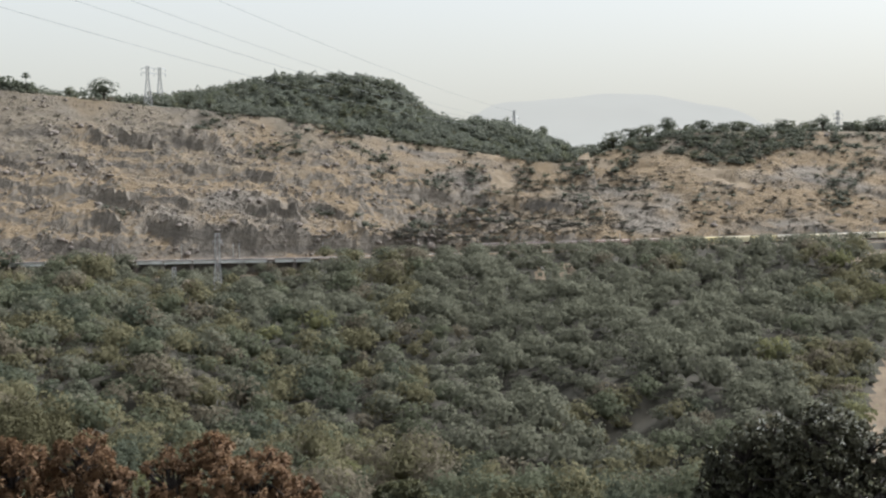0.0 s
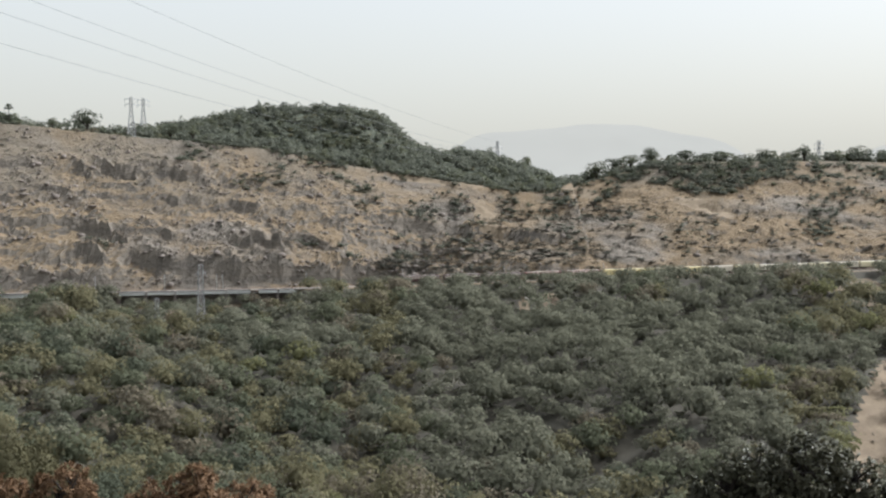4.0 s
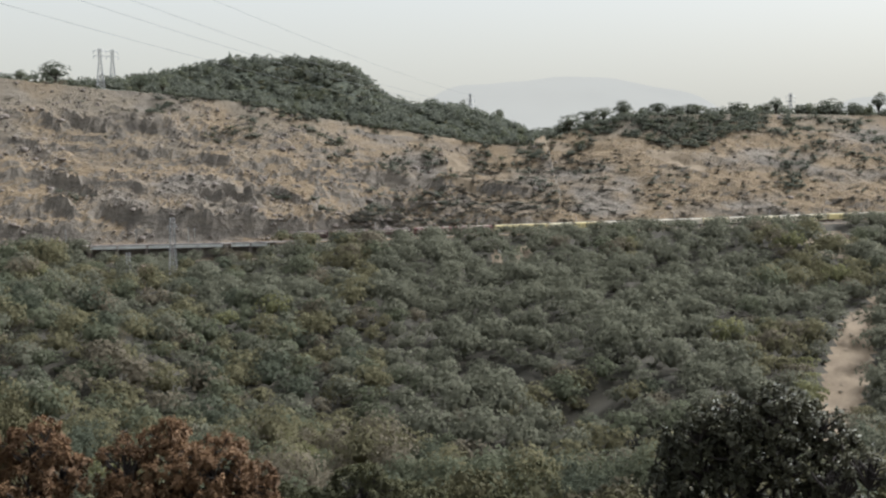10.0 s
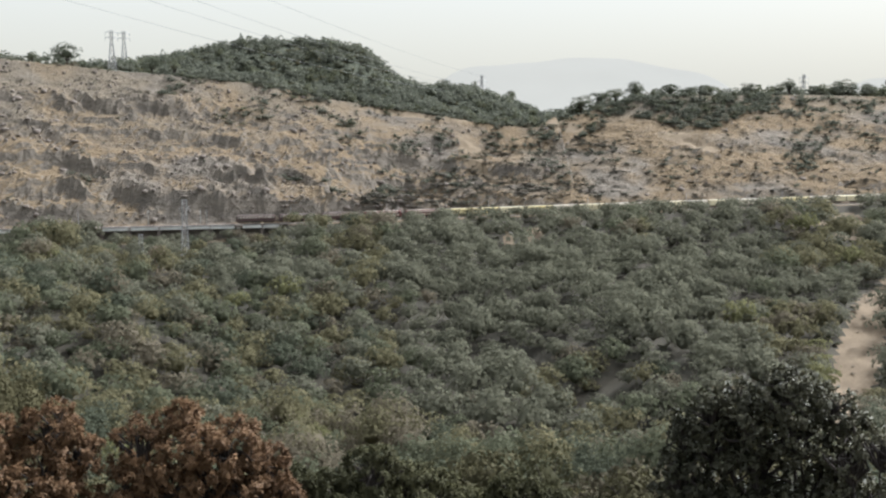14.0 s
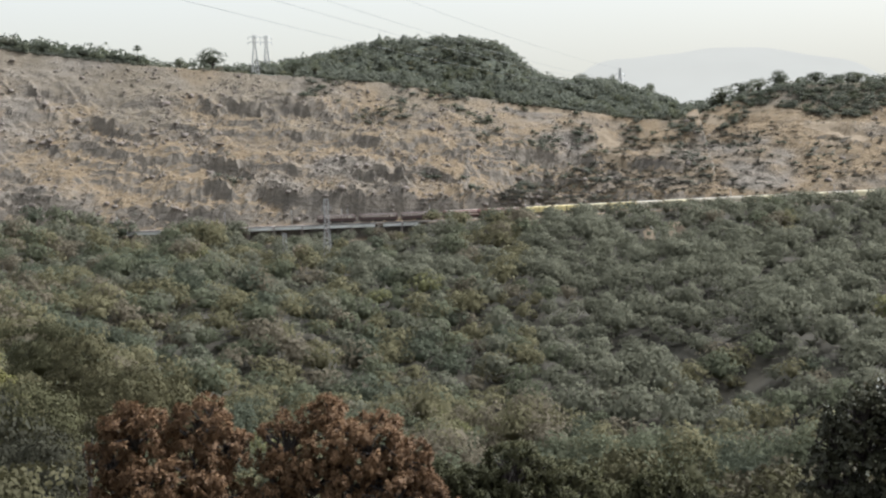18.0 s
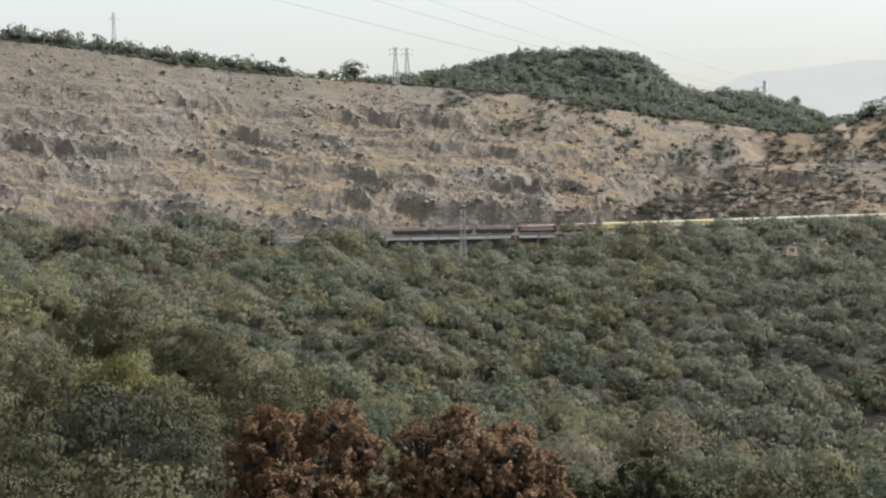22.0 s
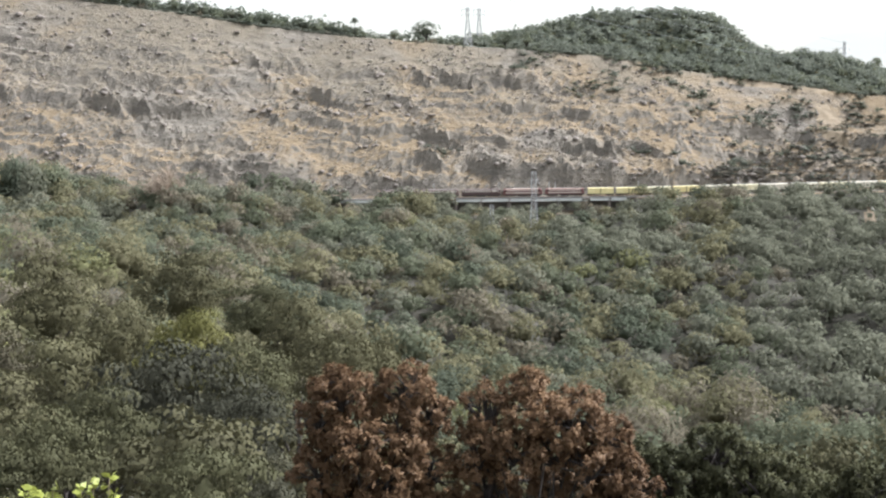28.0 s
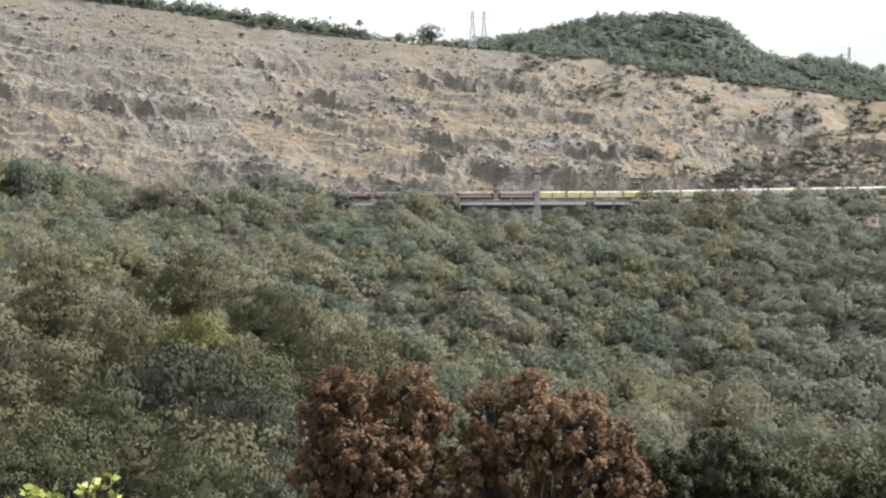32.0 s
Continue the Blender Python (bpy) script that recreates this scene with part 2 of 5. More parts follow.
# far mountain surface: haze put in as a pale glow over near-black
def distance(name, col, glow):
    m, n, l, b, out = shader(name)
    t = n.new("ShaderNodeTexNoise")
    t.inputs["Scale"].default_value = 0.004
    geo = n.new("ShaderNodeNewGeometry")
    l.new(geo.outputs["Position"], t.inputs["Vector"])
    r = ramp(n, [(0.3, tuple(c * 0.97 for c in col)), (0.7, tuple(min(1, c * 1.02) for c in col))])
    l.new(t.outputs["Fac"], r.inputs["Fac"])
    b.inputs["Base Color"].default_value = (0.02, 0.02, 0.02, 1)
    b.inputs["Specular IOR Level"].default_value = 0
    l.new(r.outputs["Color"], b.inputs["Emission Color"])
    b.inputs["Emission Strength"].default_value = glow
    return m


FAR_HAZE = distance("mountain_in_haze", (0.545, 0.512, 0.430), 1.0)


# ---- mesh helpers ----
def mesh_from(name, verts, faces, mats, index=None, smooth=False, normals=None):
    """verts (n, 3) and faces (m, 3 or 4) as arrays."""
    verts, faces = np.asarray(verts, dtype=np.float32), np.asarray(faces, dtype=np.int32)
    me = bpy.data.meshes.new(name)
    k = faces.shape[1]
    me.vertices.add(len(verts))
    me.vertices.foreach_set("co", verts.ravel())
    me.loops.add(faces.size)
    me.loops.foreach_set("vertex_index", faces.ravel())
    me.polygons.add(len(faces))
    me.polygons.foreach_set("loop_start", np.arange(0, faces.size, k, dtype=np.int32))
    for m in mats if isinstance(mats, (list, tuple)) else [mats]:
        me.materials.append(m)
    if index is not None:
        me.polygons.foreach_set("material_index", np.asarray(index, dtype=np.int32))
    if smooth:
        me.polygons.foreach_set("use_smooth", np.ones(len(faces), dtype=bool))
    me.update(calc_edges=True)
    if normals is not None:
        me.normals_split_custom_set_from_vertices(np.asarray(normals, dtype=np.float32).tolist())
    return me


def thing(name, m, label, category, group="", kind=""):
    ob = new(name)
    ob.matrix_basis = m
    return tagged(ob, label, category, group, kind)


def part(name, data, material, parent, label="", m=None):
    """One mesh object under a thing or a part; data is a bmesh or a finished mesh."""
    if isinstance(data, bmesh.types.BMesh):
        me = bpy.data.meshes.new(name)
        data.to_mesh(me)
        data.free()
        me.materials.append(material)
    else:
        me = data
    ob = new(name, me)
    ob.parent = parent
    if m is not None:
        ob.matrix_basis = m
    if label:
        ob["label"] = label
    return ob


def box(x0, x1, y0, y1, z0, z1, bevel=0.0, bm=None):
    own = bmesh.new()
    bmesh.ops.create_cube(own, size=1, matrix=Matrix.LocRotScale(((x0 + x1) / 2, (y0 + y1) / 2, (z0 + z1) / 2), None, (x1 - x0, y1 - y0, z1 - z0)))
    if bevel:
        bmesh.ops.bevel(own, geom=own.edges[:], offset=bevel, segments=2, affect="EDGES")
    if bm is None:
        return own
    me = bpy.data.meshes.new("tmp")
    own.to_mesh(me)
    own.free()
    bm.from_mesh(me)
    bpy.data.meshes.remove(me)
    return bm


def bar(bm, a, c, r, sides=4, r2=None):
    """A straight member from a to c."""
    a, c = Vector(a), Vector(c)
    d = c - a
    turn = d.to_track_quat("Z", "Y").to_matrix().to_4x4()
    bmesh.ops.create_cone(bm, cap_ends=True, segments=sides, radius1=r, radius2=r if r2 is None else r2, depth=d.length,
                          matrix=Matrix.Translation((a + c) / 2) @ turn)
    return bm


def tubes(paths, sides=5):
    """Tapered tubes along paths of (point, radius), as one array mesh."""
    vs, fs, base = [], [], 0
    for path in paths:
        pts = [np.array(p, float) for p, _ in path]
        for i, (p, r) in enumerate(path):
            d = pts[min(i + 1, len(pts) - 1)] - pts[max(i - 1, 0)]
            d = d / (np.linalg.norm(d) + 1e-9)
            s = np.cross(d, (0.3, 0.9, 0.1) if abs(d[2]) > 0.8 else (0, 0, 1))
            s /= np.linalg.norm(s) + 1e-9
            q = np.cross(d, s)
            for k in range(sides):
                a = 2 * math.pi * k / sides
                vs.append(pts[i] + r * (math.cos(a) * s + math.sin(a) * q))
        for i in range(len(path) - 1):
            for k in range(sides):
                j = (k + 1) % sides
                fs.append((base + i * sides + k, base + i * sides + j, base + (i + 1) * sides + j, base + (i + 1) * sides + k))
        base += len(path) * sides
    return np.array(vs), np.array(fs)


# ---- the lie of the land ----
def knots(x, xs, zs):
    """A smooth line through a few heights."""
    i = int(np.searchsorted(xs, x))
    if i <= 0:
        return zs[0]
    if i >= len(xs):
        return zs[-1]
    f = (x - xs[i - 1]) / (xs[i] - xs[i - 1])
    m0 = (zs[i] - zs[max(i - 2, 0)]) / (xs[i] - xs[max(i - 2, 0)])
    m1 = (zs[min(i + 1, len(xs) - 1)] - zs[i - 1]) / (xs[min(i + 1, len(xs) - 1)] - xs[i - 1])
    h = xs[i] - xs[i - 1]
    return (2 * f**3 - 3 * f**2 + 1) * zs[i - 1] + (f**3 - 2 * f**2 + f) * h * m0 + (-2 * f**3 + 3 * f**2) * zs[i] + (f**3 - f**2) * h * m1


def step(a, b, v):
    f = min(1.0, max(0.0, (v - a) / (b - a)))
    return f * f * (3 - 2 * f)


def rail_y(x):
    return 610 + 0.128 * x


def rail_z(x):
    return -37.6 + 0.022 * x + 0.014 * max(0.0, -70 - x)


CREST_X = (-700, -440, -366, -256, -166, -123, -80, -30, 20, 44, 66, 82, 96, 110, 146, 214, 275, 420, 700)
CREST_Z = (94, 76, 66, 49, 39.5, 36, 30.5, 21, 13.5, 9.5, 7, 8, 13, 17.5, 25, 27, 27, 24, 20)
# the spur of the further hill comes down in front of the gully, along a slanting ridge
SPUR_X = (-44, -7, 24, 51, 76, 88)
SPUR_Z = (-37, -29, -18, -8, 6, 11)
BACK_X = (-700, -450, -250, -150, -60, 20, 60, 100, 200, 300, 700)
BACK_Z = (86, 73, 51, 40, 30, 26, 16, 10, 14, 20, 22)

# the wooded dome behind the crest, along its ridge
DOME_X = (-205, -172, -150, -132, -112, -72, -50, -33, -21, -9, 6, 26, 46, 66, 86, 110)
DOME_Z = (40, 49.5, 54, 58, 61, 62.5, 62.5, 57.5, 49, 38.5, 33.5, 33, 31.5, 25, 16, 8)


def fbm(x, y, z, octaves=4):
    return noise.fractal(Vector((x, y, z)), 1.0, 2.0, octaves)


def height(x, y, rough=True):
    yr = rail_y(x)
    zr = rail_z(x)
    u = y - yr
    if u < 7:
        side = step(-0.62, -0.12, x / (max(y, 0) + 30))
        yy = max(0.0, y)
        near = (1 - side) * -58 * (1 - math.exp(-yy / 140)) + side * -98 * (1 - math.exp(-yy / 150))
        if y < 0:
            near = 0.02 * -y
        fall = (1 - side) * 0.05 + side * 0.205
        dip = step(-232, -216, x) * (1 - step(-70, -60, x)) * step(3.5, -1, u)
        far = zr - 0.7 - fall * max(0.0, -7 - u) - 2.5 * step(-7, -16, u) - 7.5 * dip * step(-150, -40, u)
        k = 7.0
        d = max(-1.0, min(1.0, (far - near) / (2 * k)))
        z = max(far, near) + k * 0.5 * (1 - abs(d)) ** 2
        if y < 60:
            z = near + (z - near) * step(20, 60, y)
        if rough:
            z += (10.0 * fbm(x / 100, y / 100, 3.1, 3) + 7.0 * noise.noise(Vector(((x + 0.8 * y) / 42, (y - x) / 190, 6.6)))) * step(40, 180, y) * step(-9, -80, u) + 0.25 * fbm(x / 5, y / 5, 0, 2) * step(5, 12, math.hypot(x, y)) * step(-7, -12, u)
        return z
    wide = 104 + 8 * noise.noise(Vector((x / 120, 0, 7)))
    zc = knots(x, CREST_X, CREST_Z) + EYE
    s = (u - 7) / wide
    if s < 1:
        spur = min(1.0, (x + 44) / 132)  # how far up the slope the spur's ridge lies at this x
        cliff = (1 - step(-0.2, 0.2, spur)) * step(-0.25, 0.35, noise.noise(Vector((x / 23, 4.4, 0))) + 0.4 * noise.noise(Vector((x / 9, 1.4, 0))))
        if 0 < spur < 1:
            zs = knots(x, SPUR_X, SPUR_Z) + EYE + 2.0 + 3.0 * noise.noise(Vector((x / 19, 2.2, 0)))
            low = spur + 0.18 * (1 - spur)
            if s < spur:
                z = zr - 0.7 + (zs - zr + 0.7) * (s / spur) ** 0.94
            elif s < low:
                z = zs - 12.0 * min(1.0, 3 * spur) * step(spur, low, s)
            else:
                zl = zs - 12.0 * min(1.0, 3 * spur)
                z = zl + (zc - zl) * ((s - low) / (1 - low)) ** 0.8
        else:
            z = zr - 0.7 + (zc - zr + 0.7) * s ** 0.94
        z += (1.5 + 5.0 * cliff) * min(1.0, max(0.3, (zc - zr) / 50)) * step(0, 0.08, s) * (1 - step(0.06, 0.36, s))
        if rough:
            fade = step(0.0, 0.045, s) * (1 - 0.80 * step(0.62, 0.95, s))
            rise = max(0.25, min(1.0, (zc - zr) / 60)) * (1 - 0.55 * step(35, 95, x))  # the further hill is smoother
            wx, wy = x + 9 * noise.noise(Vector((x / 40, y / 40, 51))), y + 9 * noise.noise(Vector((x / 36, y / 36, 57)))
            crag = step(-0.28, 0.30, noise.noise(Vector((x / 52, y / 30, 11))) + 0.18 * step(-330, -120, x) - 0.12)
            r1 = (1 - abs(noise.noise(Vector((wx / 46, (wy + 0.35 * wx) / 12, 1.7))))) ** 6
            r2 = (1 - abs(noise.noise(Vector((wx / 15, (wy + 0.25 * wx) / 6.5, 23))))) ** 3
            r3 = (1 - abs(noise.noise(Vector((wx / 4.8, (wy + 0.1 * wx) / 3.6, 29))))) ** 2
            near, cells = noise.voronoi(Vector((wx / 6.5, wy / 4.2, 0.5)))
            block = noise.cell(cells[0] * 7.3)
            z += rise * fade * (3.6 * fbm(x / 85, y / 30, 1.7, 3) + (0.4 + 0.9 * crag) * (3.6 * r1 + 1.5 * r2 + 0.6 * r3 - 2.1))
            dipping = z + 0.10 * x + 6 * noise.noise(Vector((x / 70, y / 60, 2))) + 1.4 * noise.noise(Vector((x / 20, y / 14, 6)))
            f3 = ((dipping + 1.5 * noise.noise(Vector((x / 6, y / 5, 84)))) / 2.7) % 1.0
            f, f2 = (dipping / 15.0) % 1.0, ((dipping + 2.5 * noise.noise(Vector((x / 9, y / 8, 44)))) / 5.6) % 1.0
            broken = step(-0.2, 0.25, noise.noise(Vector((x / 26, y / 15, 71))))
            z += rise * fade * (6.6 * (step(0.0, 0.40, f) - f) * (0.40 + 0.60 * crag) + 3.2 * (step(0.0, 0.40, f2) - f2) * (0.3 + 0.7 * broken) + 0.9 * (step(0.0, 0.5, f3) - f3))
            z += rise * fade * (0.3 + crag) * (0.7 * block + 0.9 * min(0.5, near[1] - near[0])) + rise * fade * (1.0 * noise.noise(Vector((x / 3.6, y / 3.0, 9))) + 0.75 * noise.noise(Vector((x / 2.1, y / 1.9, 19))))
        return z
    back = knots(x, BACK_X, BACK_Z) + EYE
    back += (max(back, knots(x, DOME_X, DOME_Z) + EYE) - back) * math.exp(-((y - 850) / 100) ** 4)
    f = step(0, 110, u - 7 - wide)
    z = zc + (back - zc) * f
    if y > 1150:
        z += (-60 - z) * step(1150, 1800, y)
    if rough:
        z += 2.0 * fbm(x / 40, y / 40, 4.2, 3) * step(0, 30, u - 7 - wide)
    return z


def bare_soil(x, y):
    """Bare slopes without trees: the landslip on the right, small slips below the line."""
    az = math.degrees(math.atan2(x, y))
    r = math.hypot(x, y)
    if 330 < r < 560:
        mid = knots(r, (330, 400, 470, 560), (20.4, 20.3, 20.8, 22.0))
        half = knots(r, (330, 400, 470, 560), (0.5, 0.85, 0.95, 0.35))
        if abs(az - mid) < half:
            return True
    for a, rr, wa, wr in ((5.8, 585, 0.55, 16), (20.2, 640, 0.9, 26), (18.2, 640, 1.2, 9), (4.6, 575, 0.25, 22)):
        if ((az - a) / wa) ** 2 + ((r - rr) / wr) ** 2 < 1:
            return True
    return False


def straw(x, y, z):
    """Patches of straw-yellow grass on the two hills, by direction and height."""
    az, el = math.degrees(math.atan2(x, y)), math.degrees(math.atan2(z - EYE, math.hypot(x, y)))
    edge = 0.45 * noise.noise(Vector((x / 7, z / 4, 3))) + 0.3 * noise.noise(Vector((x / 2.5, z / 2, 9)))
    for a, e, wa, we, tilt in ((0.0, 1.22, 2.6, 0.20, -0.13), (2.9, -0.75, 0.75, 0.75, -0.9), (7.2, 0.62, 1.0, 0.22, -0.2), (13.0, -0.10, 1.4, 0.28, -0.28), (4.6, -1.9, 1.2, 0.25, 0.1)):
        if ((az - a) / wa) ** 2 + ((el - e - tilt * (az - a)) / we) ** 2 < 1 + edge:
            return True
    return False


def spaced(*runs):
    out = []
    for a, b, s in runs:
        out += list(np.arange(a, b, s))
    return out + [runs[-1][1]]


def build_ground():
    xs = spaced((-4600, -1000, 400), (-1000, -520, 30), (-520, 330, 1.7), (330, 700, 20), (700, 4600, 400))
    ys = spaced((-4600, -200, 440), (-200, 0, 20), (0, 60, 3), (60, 560, 6), (560, 610, 3), (610, 730, 1.25), (730, 1200, 12), (1200, 4600, 200))
    verts = np.empty((len(ys), len(xs), 3), dtype=np.float32)
    jitter = random.Random(5)
    for j, y in enumerate(ys):
        for i, x in enumerate(xs):
            yy = y
            inner = -520 <= x <= 330 and 560 <= y <= 730
            if inner:
                yy = y + 0.128 * x  # rows that run along the line
            elif 500 < y < 560 or 730 < y < 800:
                yy = y + 0.128 * max(-520, min(330, x)) * (step(500, 560, y) if y < 600 else step(800, 730, y))
            elif 560 <= y <= 730:
                yy = y + 0.128 * max(-520, min(330, x))
            if inner and 612 < y < 728 and -519 < x < 329:
                xx, yy = x + jitter.uniform(-0.6, 0.6), yy + jitter.uniform(-0.45, 0.45)
            else:
                xx = x
            verts[j, i] = (xx, yy, height(xx, yy))
    nx, ny = len(xs), len(ys)
    a = (np.arange(ny - 1)[:, None] * nx + np.arange(nx - 1)[None]).ravel()
    faces = np.stack([a, a + 1, a + nx + 1, a + nx], 1)
    mid = verts.reshape(-1, 3)[faces].mean(1)
    cover = np.zeros(len(faces), dtype=np.int32)
    for i, (x, y, z) in enumerate(mid):
        if x > -240 and x < 130 and y - rail_y(x) > 128 and y < 1150:
            cover[i] = 3
        if 8 < y - rail_y(x) < 125 and -300 < x < 330 and straw(x, y, z):
            cover[i] = 4
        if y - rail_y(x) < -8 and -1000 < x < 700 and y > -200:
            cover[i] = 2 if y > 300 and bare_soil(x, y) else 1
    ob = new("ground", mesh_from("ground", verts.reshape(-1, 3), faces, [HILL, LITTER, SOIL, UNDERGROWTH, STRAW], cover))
    ob.data.polygons.foreach_set("use_smooth", (mid[:, 1] - 0.128 * mid[:, 0] < 600) | (mid[:, 1] > 800))
    tagged(ob, "dry rocky hillside with tan grass above a forested valley", "ground", kind="structure")


build_ground()


def ridge(name, rows, y, base, label):
    """A far mountain with depth: its outline, a slope towards us and one behind."""
    xs = np.linspace(rows[0][0], rows[-1][0], 90)
    hx, hz = [r[0] for r in rows], [r[1] for r in rows]
    vs = []
    for k, (dy, f) in enumerate(((-700, 0.0), (-420, 0.45), (-160, 0.82), (0, 1.0), (250, 0.6), (500, 0.0))):
        for x in xs:
            z = knots(x, hx, hz) + 9 * noise.noise(Vector((x / 130, 3.3, k)))
            vs.append((x + 40 * noise.noise(Vector((x / 300, k, 0))), y + dy, base + (z - base) * f))
    n = len(xs)
    fs = [(k * n + i, k * n + i + 1, (k + 1) * n + i + 1, (k + 1) * n + i) for k in range(5) for i in range(n - 1)]
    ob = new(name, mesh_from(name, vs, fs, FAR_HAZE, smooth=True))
    tagged(ob, label, "mountain", kind="structure")


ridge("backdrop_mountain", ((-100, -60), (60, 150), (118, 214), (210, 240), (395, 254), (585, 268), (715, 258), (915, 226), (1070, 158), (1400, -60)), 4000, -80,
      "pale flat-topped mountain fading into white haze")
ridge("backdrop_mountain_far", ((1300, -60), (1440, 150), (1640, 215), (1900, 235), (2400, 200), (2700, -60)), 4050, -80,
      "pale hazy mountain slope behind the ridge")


# ---- the railway ----
def along(x, dy=0.0, dz=0.0):
    return (x - 0.127 * dy, rail_y(x) + dy * 0.992, rail_z(x) + dz)


def strip(name, sections, material, label, category, x0=-330, x1=420, n=150, parent=None):
    """A body that follows the line, from its cross-section (offset, height)."""
    xs = np.linspace(x0, x1, n + 1)
    k = len(sections)
    vs = [along(x, o, h) for x in xs for o, h in sections]
    fs = [(i * k + a, i * k + (a + 1) % k, (i + 1) * k + (a + 1) % k, (i + 1) * k + a) for i in range(n) for a in range(k)]
    me = mesh_from(name, vs, fs, material)
    if parent is not None:
        return part(name, me, material, parent, label)
    ob = new(name, me)
    return tagged(ob, label, category, kind="structure")


strip("track_bed", ((-2.9, -0.9), (-1.9, -0.32), (1.9, -0.32), (2.9, -0.9)), BALLAST, "grey stone ballast bed carrying the railway line", "track bed")
railway = tagged(new("railway_track"), "single railway track on ballast along the hillside", "railway track", kind="structure")
for side in (-0.84, 0.84):
    strip("rail", ((side - 0.07, -0.17), (side - 0.035, 0.0), (side + 0.035, 0.0), (side + 0.07, -0.17)), RAIL_STEEL, "", "", parent=railway)
sl = []
for i in range(900):
    x = -330 + i * 0.83
    c = np.array(along(x, 0, -0.24))
    for dx, dy, dz in ((-.12, -1.35, -.1), (.12, -1.35, -.1), (.12, 1.35, -.1), (-.12, 1.35, -.1), (-.12, -1.35, .08), (.12, -1.35, .08), (.12, 1.35, .08), (-.12, 1.35, .08)):
        sl.append(c + (dx - .127 * dy, dy, dz))
CUBE = np.array([(0, 3, 2, 1), (4, 5, 6, 7), (0, 1, 5, 4), (1, 2, 6, 5), (2, 3, 7, 6), (3, 0, 4, 7)])
sleepers = part("sleepers", mesh_from("sleepers", np.array(sl), (CUBE[None] + 8 * np.arange(900)[:, None, None]).reshape(-1, 4), CONCRETE), CONCRETE, railway)
tagged(sleepers, kind="stuff")


def viaduct():
    """The low bridge of pale girders that the line crosses on."""
    v = tagged(new("railway_viaduct"), "low railway viaduct with pale steel girders on stone piers", "viaduct", kind="structure")
    spans = ((-222, -207), (-206, -193), (-150, -138), (-137, -124), (-123, -112), (-111, -99.5), (-99, -87.5), (-83.5, -74.5), (-73.5, -66))
    for x0, x1 in spans:
        for o in (-2.6, 2.4):
            strip("girder", ((o, -2.15), (o, -0.75), (o + 0.25, -0.75), (o + 0.25, -2.15)), GIRDER, "", "", x0, x1, 4, v)
        for o, h in ((-2.75, -0.78), (-2.75, -2.25)):
            strip("flange", ((o, h), (o, h + 0.12), (o + 0.55, h + 0.12), (o + 0.55, h)), GIRDER, "", "", x0, x1, 4, v)
        nr = int((x1 - x0) / 1.6)
        for i in range(1, nr):
            x = x0 + (x1 - x0) * i / nr
            c = along(x, -2.67, -1.45)
            part("stiffener", box(-0.05, 0.05, -0.06, 0.06, -0.66, 0.62), GIRDER, v, "", pose(*c))
        strip("deck", ((-2.75, -0.62), (-2.75, -0.36), (2.75, -0.36), (2.75, -0.62)), UNDER, "", "", x0, x1, 4, v)
    for x in (-206.5, -150.5, -137.5, -123.5, -111.5, -99.2, -85.5, -74, -65.6):
        c = along(x, -0.3, 0)
        part("pier", box(-0.75, 0.75, -2.2, 2.2, -14, -2.27, 0.12), STONE, v, "weathered stone pier", pose(*c))
        part("pier_cap", box(-0.95, 0.95, -2.6, 2.6, -2.26, -1.95, 0.06), CONCRETE, v, "", pose(*c))


viaduct()
strip("retaining_wall", ((-4.2, -4.2), (-4.0, -2.0), (-3.5, -2.0), (-3.4, -4.2)), CONCRETE, "pale stone retaining wall below the railway", "retaining wall", 148, 188, 16)
strip("drain_wall", ((-4.3, -3.6), (-4.2, -1.9), (-3.7, -1.9), (-3.6, -3.6)), CONCRETE, "short pale concrete culvert wall under the line", "culvert", 44, 50, 4)


def chute():
    """A pale stepped drain that runs down the slope below the line."""
    x0, y0 = 46.5, rail_y(46.5) - 5.0
    c = thing("drainage_chute", pose(x0, y0, height(x0, y0)), "pale concrete drainage chute running down below the railway", "drain")
    for i in range(12):
        x, y = x0 + i * 0.25, y0 - i * 2.0
        z = height(x, y) - height(x0, y0)
        m = pose(x - x0, y - y0, z + 0.25)
        part("step_slab", box(-0.8, 0.8, -1.05, 1.0, -0.5, 0.1, 0.03), CONCRETE, c, "", m)
        for side in (-0.95, 0.95):
            part("side_wall", box(side - 0.14, side + 0.14, -1.1, 1.05, -0.5, 0.55, 0.03), CONCRETE, c, "", m)


chute()


def mast(x):
    """An overhead-line post with its bracket."""
    m = thing("catenary_mast", pose(*along(x, 3.1, -0.9)), "thin grey steel catenary mast beside the railway", "mast", "masts along the railway")
    part("post", box(-0.13, 0.13, -0.13, 0.13, 0, 8.2, 0.02), STEEL, m)
    bm = bmesh.new()
    bar(bm, (0, 0, 6.3), (0, -2.9, 6.9), 0.05)
    bar(bm, (0, 0, 7.6), (0, -2.9, 6.9), 0.04)
    part("bracket", bm, STEEL, m)
    part("foot", box(-0.4, 0.4, -0.4, 0.4, -1.2, 0.25, 0.05), CONCRETE, m)
    bm = bmesh.new()
    bar(bm, (0, -2.9, 5.7), (0, -2.9, 6.9), 0.06, 6)
    part("insulator", bm, CREAM, m)


for mx in (-215, -162, -129, -113, -104, -101, -60, -12, 40, 92, 145, 198, 250):
    mast(mx)


